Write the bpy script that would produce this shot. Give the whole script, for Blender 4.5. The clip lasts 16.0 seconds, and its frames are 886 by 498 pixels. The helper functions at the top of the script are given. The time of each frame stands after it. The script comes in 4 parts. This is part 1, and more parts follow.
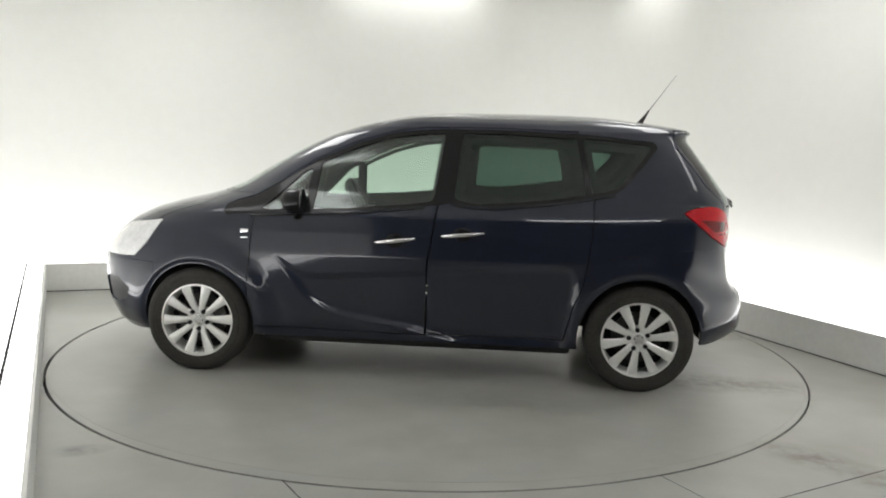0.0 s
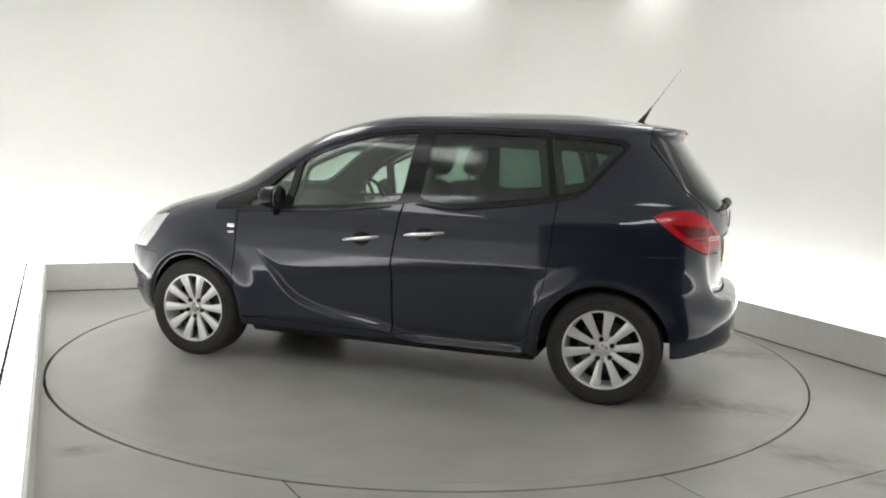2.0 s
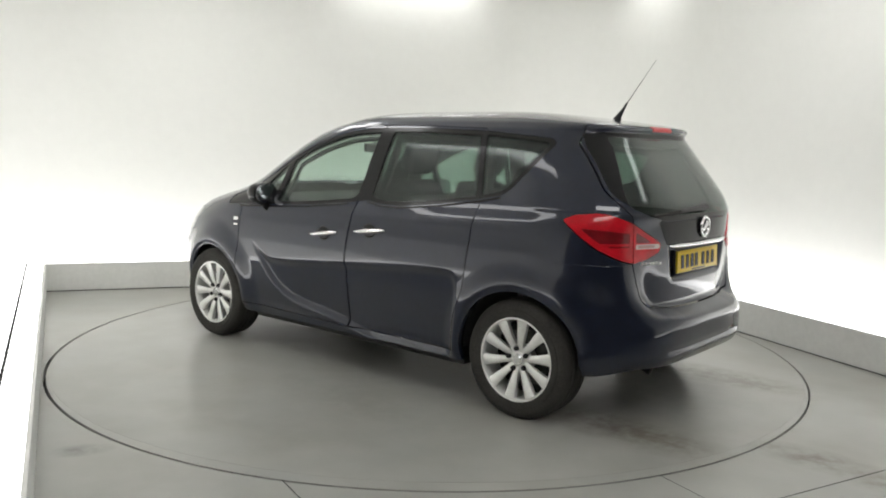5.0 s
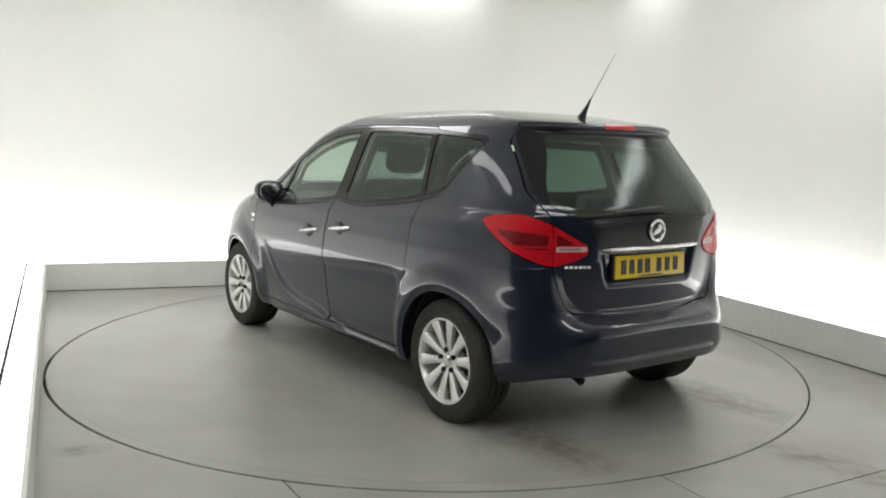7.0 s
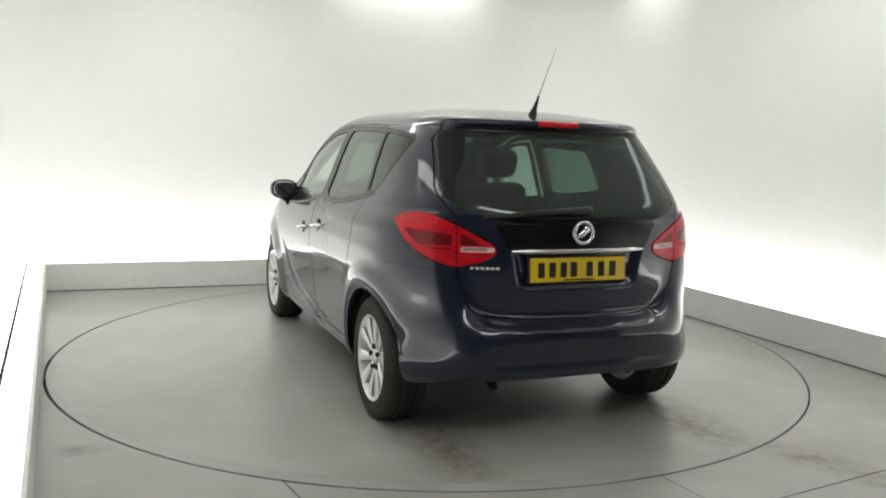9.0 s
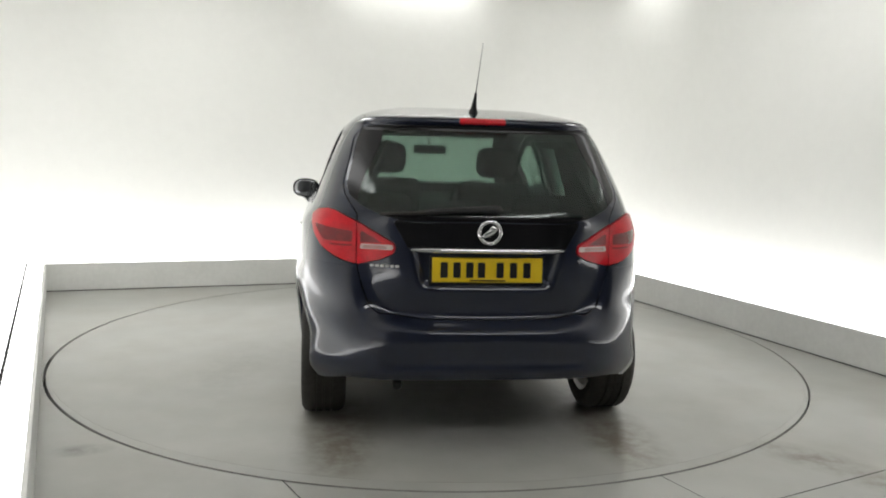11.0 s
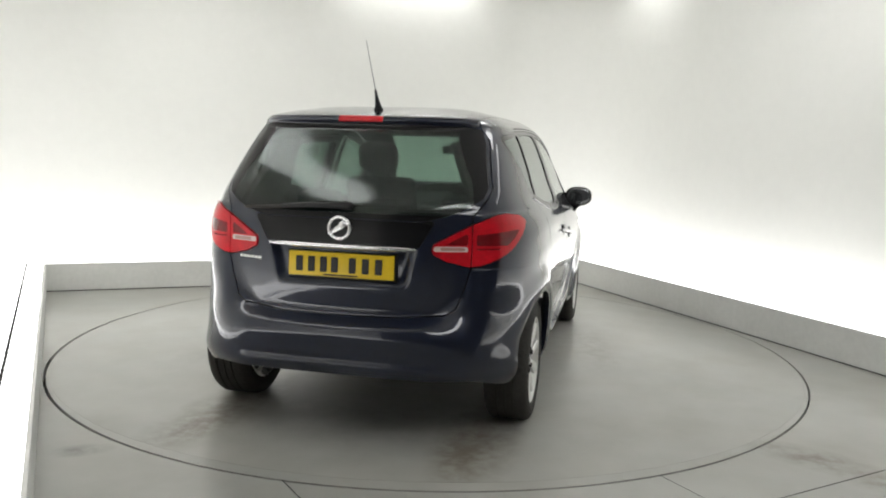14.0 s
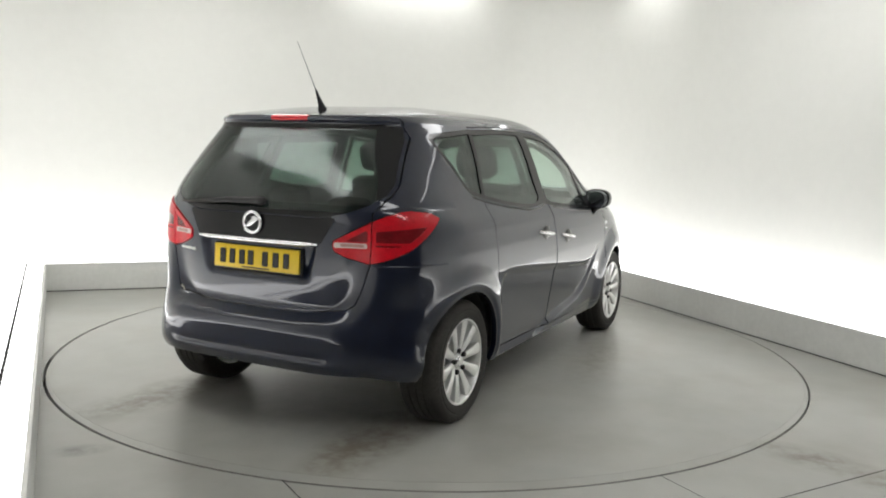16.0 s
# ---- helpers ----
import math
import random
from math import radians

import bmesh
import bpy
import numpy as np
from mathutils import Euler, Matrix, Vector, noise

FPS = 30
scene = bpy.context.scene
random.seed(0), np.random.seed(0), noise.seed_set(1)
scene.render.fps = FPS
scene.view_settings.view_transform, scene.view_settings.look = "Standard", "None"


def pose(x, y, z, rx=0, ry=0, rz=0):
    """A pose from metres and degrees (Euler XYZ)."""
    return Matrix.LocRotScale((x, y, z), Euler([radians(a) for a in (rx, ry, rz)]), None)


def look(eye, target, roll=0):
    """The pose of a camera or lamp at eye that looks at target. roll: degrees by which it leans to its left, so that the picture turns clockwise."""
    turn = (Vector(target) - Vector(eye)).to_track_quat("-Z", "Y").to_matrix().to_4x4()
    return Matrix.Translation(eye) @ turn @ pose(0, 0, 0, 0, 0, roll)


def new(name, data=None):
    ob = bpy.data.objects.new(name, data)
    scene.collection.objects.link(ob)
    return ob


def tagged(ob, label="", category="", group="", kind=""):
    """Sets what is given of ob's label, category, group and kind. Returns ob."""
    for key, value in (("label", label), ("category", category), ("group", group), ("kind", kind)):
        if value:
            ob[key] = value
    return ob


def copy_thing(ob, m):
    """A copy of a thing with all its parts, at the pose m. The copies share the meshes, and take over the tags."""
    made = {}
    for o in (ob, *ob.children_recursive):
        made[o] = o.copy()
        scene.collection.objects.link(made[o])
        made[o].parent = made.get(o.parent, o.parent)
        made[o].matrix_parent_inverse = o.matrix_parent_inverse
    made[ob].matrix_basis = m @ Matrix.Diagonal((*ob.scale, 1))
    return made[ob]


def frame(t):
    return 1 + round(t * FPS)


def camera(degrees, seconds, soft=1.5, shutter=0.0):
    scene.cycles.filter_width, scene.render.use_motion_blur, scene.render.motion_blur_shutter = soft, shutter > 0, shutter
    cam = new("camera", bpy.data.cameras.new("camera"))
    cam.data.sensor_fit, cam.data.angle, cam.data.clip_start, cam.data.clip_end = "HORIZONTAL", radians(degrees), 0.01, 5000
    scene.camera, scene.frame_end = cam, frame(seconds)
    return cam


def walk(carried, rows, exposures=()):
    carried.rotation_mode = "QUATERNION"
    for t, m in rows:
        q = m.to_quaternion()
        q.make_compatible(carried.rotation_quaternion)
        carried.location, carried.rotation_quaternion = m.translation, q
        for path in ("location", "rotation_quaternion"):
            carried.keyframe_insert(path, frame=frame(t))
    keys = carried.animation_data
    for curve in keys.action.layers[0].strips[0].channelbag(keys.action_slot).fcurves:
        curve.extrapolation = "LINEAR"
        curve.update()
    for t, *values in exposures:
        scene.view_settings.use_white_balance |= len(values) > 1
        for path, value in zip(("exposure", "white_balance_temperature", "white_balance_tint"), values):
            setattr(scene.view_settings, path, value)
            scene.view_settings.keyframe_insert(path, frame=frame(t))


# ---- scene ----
cam = camera(56.13, 16.0, soft=2.0)
EYE = Vector((0.0, -5.684, 1.403))
YAW, PITCH, ROLL = 0.0107, 0.1234, 1.656
AIM = EYE + Vector((math.sin(YAW) * math.cos(PITCH), math.cos(YAW) * math.cos(PITCH), -math.sin(PITCH)))
walk(cam, [(0, look(EYE, AIM, ROLL)), (16, look(EYE, AIM, ROLL))])

# ---- light ----
scene.view_settings.exposure = 0.0
world = bpy.data.worlds.new("world")
scene.world = world
world.use_nodes = True
world.node_tree.nodes["Background"].inputs[0].default_value = (0.9, 0.95, 1.0, 1)
world.node_tree.nodes["Background"].inputs[1].default_value = 0.02
STRIP_GLOW, FILL_GLOW = 4.8, 6.9


# ---- materials ----
def material(name, color, rough=0.5, metal=0.0, coat=0.0, spread=0.12, size=6.0, bump=0.0, bump_size=40.0, ior=1.45, object_space=True, gloss=0.5):
    """A painted, moulded or cast surface with tone variation at two scales and fine relief."""
    m = bpy.data.materials.new(name)
    m.use_nodes = True
    n, l = m.node_tree.nodes, m.node_tree.links
    b = n["Principled BSDF"]
    b.inputs["Roughness"].default_value, b.inputs["Metallic"].default_value = rough, metal
    b.inputs["Coat Weight"].default_value, b.inputs["Coat Roughness"].default_value, b.inputs["Coat IOR"].default_value = coat, 0.06, 1.58
    b.inputs["IOR"].default_value, b.inputs["Specular IOR Level"].default_value = ior, gloss
    tc = n.new("ShaderNodeTexCoord")
    big, fine = n.new("ShaderNodeTexNoise"), n.new("ShaderNodeTexNoise")
    for t, s in ((big, size), (fine, size * 9)):
        t.inputs["Scale"].default_value, t.inputs["Detail"].default_value = s, 5
        l.new(tc.outputs["Object"], t.inputs["Vector"])
    add = n.new("ShaderNodeMath")
    add.operation = "ADD"
    l.new(big.outputs[0], add.inputs[0]), l.new(fine.outputs[0], add.inputs[1])
    r = n.new("ShaderNodeMapRange")
    r.inputs["From Min"].default_value, r.inputs["From Max"].default_value = 0.7, 1.3
    r.inputs["To Min"].default_value, r.inputs["To Max"].default_value = 1 - spread, 1 + spread
    l.new(add.outputs[0], r.inputs["Value"])
    mix = n.new("ShaderNodeVectorMath")
    mix.operation = "SCALE"
    mix.inputs[0].default_value = color
    l.new(r.outputs[0], mix.inputs["Scale"])
    l.new(mix.outputs[0], b.inputs["Base Color"])
    if bump:
        t, k = n.new("ShaderNodeTexNoise"), n.new("ShaderNodeBump")
        t.inputs["Scale"].default_value, t.inputs["Detail"].default_value = bump_size, 4
        k.inputs["Strength"].default_value, k.inputs["Distance"].default_value = bump, 0.01
        l.new(tc.outputs["Object"], t.inputs["Vector"])
        l.new(t.outputs[0], k.inputs["Height"]), l.new(k.outputs[0], b.inputs["Normal"])
    return m


def glow(name, color, strength):
    m = bpy.data.materials.new(name)
    m.use_nodes = True
    n, l = m.node_tree.nodes, m.node_tree.links
    n.remove(n["Principled BSDF"])
    e = n.new("ShaderNodeEmission")
    e.inputs[0].default_value, e.inputs[1].default_value = (*color, 1), strength
    l.new(e.outputs[0], n["Material Output"].inputs[0])
    return m


def glass(name, tint, gloss=1.0):
    """Thin sheet glass: clear tinted body, mirror gloss that follows Fresnel."""
    m = bpy.data.materials.new(name)
    m.use_nodes = True
    n, l = m.node_tree.nodes, m.node_tree.links
    n.remove(n["Principled BSDF"])
    t, g, mix, f = n.new("ShaderNodeBsdfTransparent"), n.new("ShaderNodeBsdfGlossy"), n.new("ShaderNodeMixShader"), n.new("ShaderNodeLayerWeight")
    t.inputs[0].default_value = (*tint, 1)
    g.inputs["Roughness"].default_value = 0.1
    g.inputs[0].default_value = (gloss, gloss, gloss, 1)
    f.inputs[0].default_value = 0.5
    p, r = n.new("ShaderNodeMath"), n.new("ShaderNodeMapRange")
    p.operation = "POWER"
    p.inputs[1].default_value = 5.0
    r.inputs["To Min"].default_value, r.inputs["To Max"].default_value = 0.048, 1.0
    l.new(f.outputs["Facing"], p.inputs[0]), l.new(p.outputs[0], r.inputs["Value"])
    l.new(r.outputs[0], mix.inputs[0]), l.new(t.outputs[0], mix.inputs[1]), l.new(g.outputs[0], mix.inputs[2])
    l.new(mix.outputs[0], n["Material Output"].inputs[0])
    return m


PAINT = material("navy_metallic_paint", (0.0066, 0.0104, 0.0250), rough=0.38, metal=0.25, coat=1.0, spread=0.10, size=3, gloss=0.15)
TRIM = material("black_gloss_trim", (0.006, 0.006, 0.007), rough=0.18, gloss=0.4)
PLASTIC = material("black_plastic", (0.012, 0.012, 0.013), rough=0.5, bump=0.15, bump_size=300)
RUBBER = material("tyre_rubber", (0.034, 0.032, 0.029), rough=0.85, spread=0.3, size=8, bump=0.2, bump_size=120)
ALLOY = material("silver_alloy", (0.82, 0.82, 0.80), rough=0.28, metal=0.4, coat=0.4, spread=0.06)
BARREL = material("dark_brake_shield", (0.015, 0.015, 0.015), rough=0.45, metal=0.7)
STEEL = material("brake_steel", (0.07, 0.068, 0.066), rough=0.4, metal=0.9, spread=0.25, size=20)
CHROME = material("chrome", (0.85, 0.85, 0.86), rough=0.08, metal=1.0, spread=0.02)
MIRROR = material("mirror_glass", (0.42, 0.43, 0.45), rough=0.04, metal=1.0, spread=0.02)
GLASS_CLEAR = glass("clear_glass", (0.86, 0.93, 0.89))
GLASS_TINT = glass("tinted_privacy_glass", (0.48, 0.575, 0.53))
RED = material("red_lamp_lens", (0.55, 0.006, 0.016), rough=0.28, coat=0.55, spread=0.22, size=18, bump=0.12, bump_size=70, gloss=0.15)
RED_DARK = material("dark_red_lamp_lens", (0.17, 0.004, 0.008), rough=0.22, coat=0.6, spread=0.35, size=22, gloss=0.25)
LENS = material("clear_lamp_lens", (0.75, 0.75, 0.76), rough=0.12, metal=0.3, coat=1.0, spread=0.2, size=12)
LENS_PINK = material("rosy_lamp_reflector", (0.42, 0.22, 0.20), rough=0.15, coat=1.0, spread=0.1)
REVERSE = material("pale_reversing_lens", (0.62, 0.47, 0.45), rough=0.15, coat=0.8, spread=0.15, size=20)
YELLOW = material("yellow_plate", (0.72, 0.50, 0.015), rough=0.35, spread=0.05)
INK = material("black_ink", (0.01, 0.01, 0.01), rough=0.4)
CLOTH = material("charcoal_seat_cloth", (0.028, 0.028, 0.031), rough=0.9, spread=0.3, size=30, bump=0.4, bump_size=200)
CABIN = material("dark_cabin_lining", (0.022, 0.022, 0.023), rough=0.8, spread=0.2)
HEADLINING = material("grey_headlining", (0.20, 0.20, 0.19), rough=0.9)
UNDER = material("dirty_underbody", (0.018, 0.018, 0.018), rough=0.85, spread=0.4, size=9)
WHITE_WALL = material("white_painted_wall", (0.80, 0.80, 0.765), rough=0.62, spread=0.015, size=1.2, bump=0.04, bump_size=60)
PLINTH = material("pale_grey_plinth", (0.75, 0.75, 0.725), rough=0.5, spread=0.05, size=3, bump=0.05, bump_size=30)
SHUTTER = material("dark_grey_wall", (0.17, 0.17, 0.172), rough=0.7, spread=0.15, size=2)
JOINT = material("dark_joint", (0.02, 0.02, 0.02), rough=0.8)
CEILING = material("white_ceiling_paint", (0.78, 0.78, 0.76), rough=0.7, spread=0.02)
STRIP = glow("light_strip_diffuser", (1.0, 0.995, 0.985), STRIP_GLOW)
FILL_PANEL = glow("fill_panel_diffuser", (1.0, 0.995, 0.985), FILL_GLOW)
SPOT = glow("wall_washer_diffuser", (1.0, 0.995, 0.985), 1.15 * FILL_GLOW)
SOFT = glow("soft_strip_diffuser", (1.0, 0.995, 0.985), 4.5)


def floor_material(name, marks):
    """Grey painted floor, semi-gloss, with scuffs; marks: smudges and toned patches as (x, y, rx, ry, turn, strength,
    brown).
    """
    m = bpy.data.materials.new(name)
    m.use_nodes = True
    n, l = m.node_tree.nodes, m.node_tree.links
    b = n["Principled BSDF"]
    tc = n.new("ShaderNodeTexCoord")

    def noise_at(scale, detail=3, rough=0.45):
        t = n.new("ShaderNodeTexNoise")
        t.inputs["Scale"].default_value, t.inputs["Detail"].default_value, t.inputs["Roughness"].default_value = scale, detail, rough
        l.new(tc.outputs["Object"], t.inputs["Vector"])
        return t.outputs[0]

    def ramp(v, a, c, lo, hi):
        r = n.new("ShaderNodeMapRange")
        for k, x in (("From Min", a), ("From Max", c), ("To Min", lo), ("To Max", hi)):
            r.inputs[k].default_value = x
        l.new(v, r.inputs["Value"])
        return r.outputs[0]

    def mixed(fac, a, c):
        x = n.new("ShaderNodeMix")
        x.data_type = "RGBA"
        l.new(fac, x.inputs[0])
        if isinstance(a, tuple):
            x.inputs[6].default_value = a
        else:
            l.new(a, x.inputs[6])
        x.inputs[7].default_value = c
        return x.outputs[2]

    col = mixed(ramp(noise_at(0.9, 2, 0.4), 0.2, 0.8, 0, 1), (0.315, 0.320, 0.298, 1), (0.415, 0.417, 0.388, 1))
    # worn, olive-brown smudges
    col = mixed(ramp(noise_at(1.9, 3, 0.5), 0.40, 0.80, 0, 0.55), col, (0.250, 0.235, 0.195, 1))
    col = mixed(ramp(noise_at(4.3, 3, 0.5), 0.40, 0.85, 0, 0.30), col, (0.47, 0.465, 0.43, 1))
    speckle = noise_at(11, 6, 0.62)
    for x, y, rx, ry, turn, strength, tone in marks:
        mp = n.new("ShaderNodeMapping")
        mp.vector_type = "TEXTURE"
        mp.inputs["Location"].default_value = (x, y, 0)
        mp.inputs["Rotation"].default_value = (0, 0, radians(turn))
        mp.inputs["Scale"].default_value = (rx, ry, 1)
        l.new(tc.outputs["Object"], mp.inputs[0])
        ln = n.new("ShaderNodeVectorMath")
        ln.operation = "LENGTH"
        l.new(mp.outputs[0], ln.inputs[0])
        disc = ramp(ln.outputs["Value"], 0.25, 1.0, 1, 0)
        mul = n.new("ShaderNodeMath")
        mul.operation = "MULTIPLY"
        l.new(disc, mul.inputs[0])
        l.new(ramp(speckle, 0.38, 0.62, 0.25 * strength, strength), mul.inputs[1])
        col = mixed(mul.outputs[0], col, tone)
    l.new(col, b.inputs["Base Color"])
    b.inputs["Roughness"].default_value = 0.3
    return m


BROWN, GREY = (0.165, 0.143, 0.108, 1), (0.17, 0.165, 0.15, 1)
FLOOR = floor_material("grey_floor_paint", [(-1.56, -2.08, 0.16, 0.09, 20, 0.95, GREY), (1.80, -1.95, 0.36, 0.17, -42, 0.95, BROWN), (2.05, -2.25, 0.28, 0.15, -20, 0.9, BROWN)])
# brown marks, plus faint grey bands along both flanks and a patch at the tail
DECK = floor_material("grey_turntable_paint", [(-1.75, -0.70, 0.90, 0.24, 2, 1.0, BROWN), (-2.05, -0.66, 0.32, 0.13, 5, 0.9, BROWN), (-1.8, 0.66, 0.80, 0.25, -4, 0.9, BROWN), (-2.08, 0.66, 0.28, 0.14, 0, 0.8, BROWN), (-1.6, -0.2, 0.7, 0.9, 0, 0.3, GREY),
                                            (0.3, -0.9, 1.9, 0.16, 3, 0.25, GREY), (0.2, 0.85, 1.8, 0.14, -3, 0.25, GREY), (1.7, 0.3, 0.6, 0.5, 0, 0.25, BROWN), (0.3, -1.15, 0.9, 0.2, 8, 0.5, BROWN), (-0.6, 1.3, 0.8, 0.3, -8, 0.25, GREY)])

# ---- mesh helpers ----
AXES = Matrix.Identity(4)


def part(name, bm, mat, parent=None, label="", smooth=True):
    """Links a bmesh as one mesh object under a thing or a part."""
    me = bpy.data.meshes.new(name)
    bmesh.ops.recalc_face_normals(bm, faces=bm.faces)
    bm.to_mesh(me)
    bm.free()
    for f in me.polygons:
        f.use_smooth = smooth
    if smooth:
        me.set_sharp_from_angle(angle=radians(38))
    me.materials.append(mat)
    ob = new(name, me)
    ob.parent = parent
    return tagged(ob, label)


def box(x0, x1, y0, y1, z0, z1, bevel=0.0, seg=2, m=AXES):
    bm = bmesh.new()
    bmesh.ops.create_cube(bm, size=1, matrix=m @ Matrix.LocRotScale(((x0 + x1) / 2, (y0 + y1) / 2, (z0 + z1) / 2), None, (abs(x1 - x0), abs(y1 - y0), abs(z1 - z0))))
    if bevel:
        bmesh.ops.bevel(bm, geom=bm.edges[:], offset=bevel, segments=seg, profile=0.5, affect="EDGES")
    return bm


def joined(*bms):
    out = bmesh.new()
    for b in bms:
        me = bpy.data.meshes.new("tmp")
        b.to_mesh(me)
        out.from_mesh(me)
        b.free()
        bpy.data.meshes.remove(me)
    return out


def lathe(profile, seg=64, axis="Y"):
    """Closed profile of (radius, along) turned round the axis."""
    bm = bmesh.new()
    rows = []
    for i in range(seg):
        a = 2 * math.pi * i / seg
        row = []
        for r, d in profile:
            p = (r * math.cos(a), d, r * math.sin(a)) if axis == "Y" else (r * math.cos(a), r * math.sin(a), d)
            row.append(bm.verts.new(p))
        rows.append(row)
    k = len(profile)
    for i in range(seg):
        for j in range(k):
            bm.faces.new((rows[i][j], rows[i][(j + 1) % k], rows[(i + 1) % seg][(j + 1) % k], rows[(i + 1) % seg][j]))
    return bm


def tube(points, radius, seg=10):
    """A round bar through points, with its ends closed; radius: one number or one for each point."""
    bm = bmesh.new()
    pts = [Vector(p) for p in points]
    rad = radius if isinstance(radius, (list, tuple)) else [radius] * len(pts)
    rings = []
    for i, p in enumerate(pts):
        d = (pts[min(i + 1, len(pts) - 1)] - pts[max(i - 1, 0)]).normalized()
        a = d.orthogonal().normalized()
        b = d.cross(a)
        rings.append([bm.verts.new(p + rad[i] * (math.cos(2 * math.pi * k / seg) * a + math.sin(2 * math.pi * k / seg) * b)) for k in range(seg)])
    for r0, r1 in zip(rings, rings[1:]):
        for k in range(seg):
            bm.faces.new((r0[k], r0[(k + 1) % seg], r1[(k + 1) % seg], r1[k]))
    bm.faces.new(rings[0]), bm.faces.new(rings[-1])
    return bm


def prism(outline, thick, m=AXES, bevel=0.0, seg=2):
    """A flat outline of (x, y) raised along z by thick."""
    bm = bmesh.new()
    lo = [bm.verts.new(m @ Vector((x, y, 0))) for x, y in outline]
    hi = [bm.verts.new(m @ Vector((x, y, thick))) for x, y in outline]
    bm.faces.new(lo[::-1]), bm.faces.new(hi)
    k = len(outline)
    for i in range(k):
        bm.faces.new((lo[i], lo[(i + 1) % k], hi[(i + 1) % k], hi[i]))
    if bevel:
        bmesh.ops.bevel(bm, geom=bm.edges[:], offset=bevel, segments=seg, profile=0.5, affect="EDGES")
    return bm


# ---- the studio ----
LEFT_BACK, BACK_RIGHT = Vector((-3.47, 1.70, 0)), Vector((1.33, 3.47, 0))
LEFT_FRONT, RIGHT_FRONT = Vector((0.56, -7.2, 0)), Vector((5.72, -7.2, 0))
PLINTH_H, PLINTH_T, STRIP_W, WALL_H = 0.255, 0.02, 0.48, 3.2
CORNERS = [LEFT_FRONT, LEFT_BACK, BACK_RIGHT, RIGHT_FRONT]


def offset_line(d, closed=True):
    """The studio's outline moved outwards by d, front side included."""
    out = []
    k = len(CORNERS)
    for i in range(k):
        a, b, c = CORNERS[i - 1], CORNERS[i], CORNERS[(i + 1) % k]
        e0, e1 = (b - a).normalized(), (c - b).normalized()
        n0, n1 = Vector((-e0.y, e0.x, 0)), Vector((-e1.y, e1.x, 0))
        m = (n0 + n1) / (1 + n0.dot(n1))
        out.append(b + d * m)
    return out


def rounded(pts, r, seg=14):
    out = []
    k = len(pts)
    for i in range(k):
        a, b, c = pts[i - 1], pts[i], pts[(i + 1) % k]
        u, v = (a - b).normalized(), (c - b).normalized()
        half = math.acos(max(-1, min(1, u.dot(v)))) / 2
        cut = r / math.tan(half)
        mid = b + (u + v).normalized() * (r / math.sin(half))
        p, q = b + u * cut - mid, b + v * cut - mid
        for s in range(seg + 1):
            w = p.lerp(q, s / seg).normalized() * r
            out.append(mid + w)
    return out


FRONT_Y = -4.3


def wall_ring(name, r, z0, z1, mat, label, front):
    """The studio's wall as one band with rounded corners, 10 cm thick: its white part, or the grey part by the entrance."""
    def cut(ring):
        out = []
        for p, q in zip(ring, ring[1:] + ring[:1]):
            out.append(p)
            if (p.y < FRONT_Y) != (q.y < FRONT_Y):
                out.append(p.lerp(q, (FRONT_Y - p.y) / (q.y - p.y)))
        return out

    inner = cut(rounded(offset_line(PLINTH_T + 0.012 + STRIP_W), r))
    outer = cut(rounded(offset_line(PLINTH_T + 0.112 + STRIP_W), r + 0.1))
    bm = bmesh.new()
    k = len(inner)
    rows = [[bm.verts.new((p.x, p.y, z)) for p in ring] for ring, z in ((inner, z0), (inner, z1), (outer, z1), (outer, z0))]
    for a, b in zip(rows, rows[1:] + rows[:1]):
        for i in range(k):
            if ((inner[i].y + inner[(i + 1) % k].y) / 2 < FRONT_Y) == front:
                bm.faces.new((a[i], a[(i + 1) % k], b[(i + 1) % k], b[i]))
    bmesh.ops.delete(bm, geom=[v for v in bm.verts if not v.link_faces], context="VERTS")
    return tagged(part(name, bm, mat), label, kind="structure")


def strip_between(d0, d1, side, z0, z1, bevel=0.0):
    """A straight bar along one side of the studio between two offsets."""
    a, b = offset_line(d0), offset_line(d1)
    i, j = side, side + 1
    bm = bmesh.new()
    # the strips end where the entrance begins
    stop = lambda p, q: p if p.y >= FRONT_Y else p.lerp(q, (FRONT_Y - p.y) / (q.y - p.y))
    foot = [stop(a[i], a[j]), stop(a[j], a[i]), stop(b[j], b[i]), stop(b[i], b[j])]
    lo = [bm.verts.new((p.x, p.y, z0)) for p in foot]
    hi = [bm.verts.new((p.x, p.y, z1)) for p in foot]
    bm.faces.new(lo), bm.faces.new(hi)
    for q in range(4):
        bm.faces.new((lo[q], lo[(q + 1) % 4], hi[(q + 1) % 4], hi[q]))
    if bevel:
        bmesh.ops.bevel(bm, geom=bm.edges[:], offset=bevel, segments=2, profile=0.5, affect="EDGES")
    return bm


RING_C, RING_X, RING_Y, DECK_R = Vector((-0.012, 0.122, 0)), 2.478, 2.566, 2.4625


def ellipse(a, b, k=160):
    return [(RING_C.x + a * math.cos(2 * math.pi * i / k), RING_C.y + b * math.sin(2 * math.pi * i / k)) for i in range(k)]


def annulus(inner, outer, z, depth):
    bm = bmesh.new()
    k = len(inner)
    rows = [[bm.verts.new((x, y, h)) for x, y in ring] for ring, h in ((inner, z), (outer, z), (outer, z - depth), (inner, z - depth))]
    for a, b in zip(rows, rows[1:] + rows[:1]):
        for i in range(k):
            bm.faces.new((a[i], a[(i + 1) % k], b[(i + 1) % k], b[i]))
    return bm


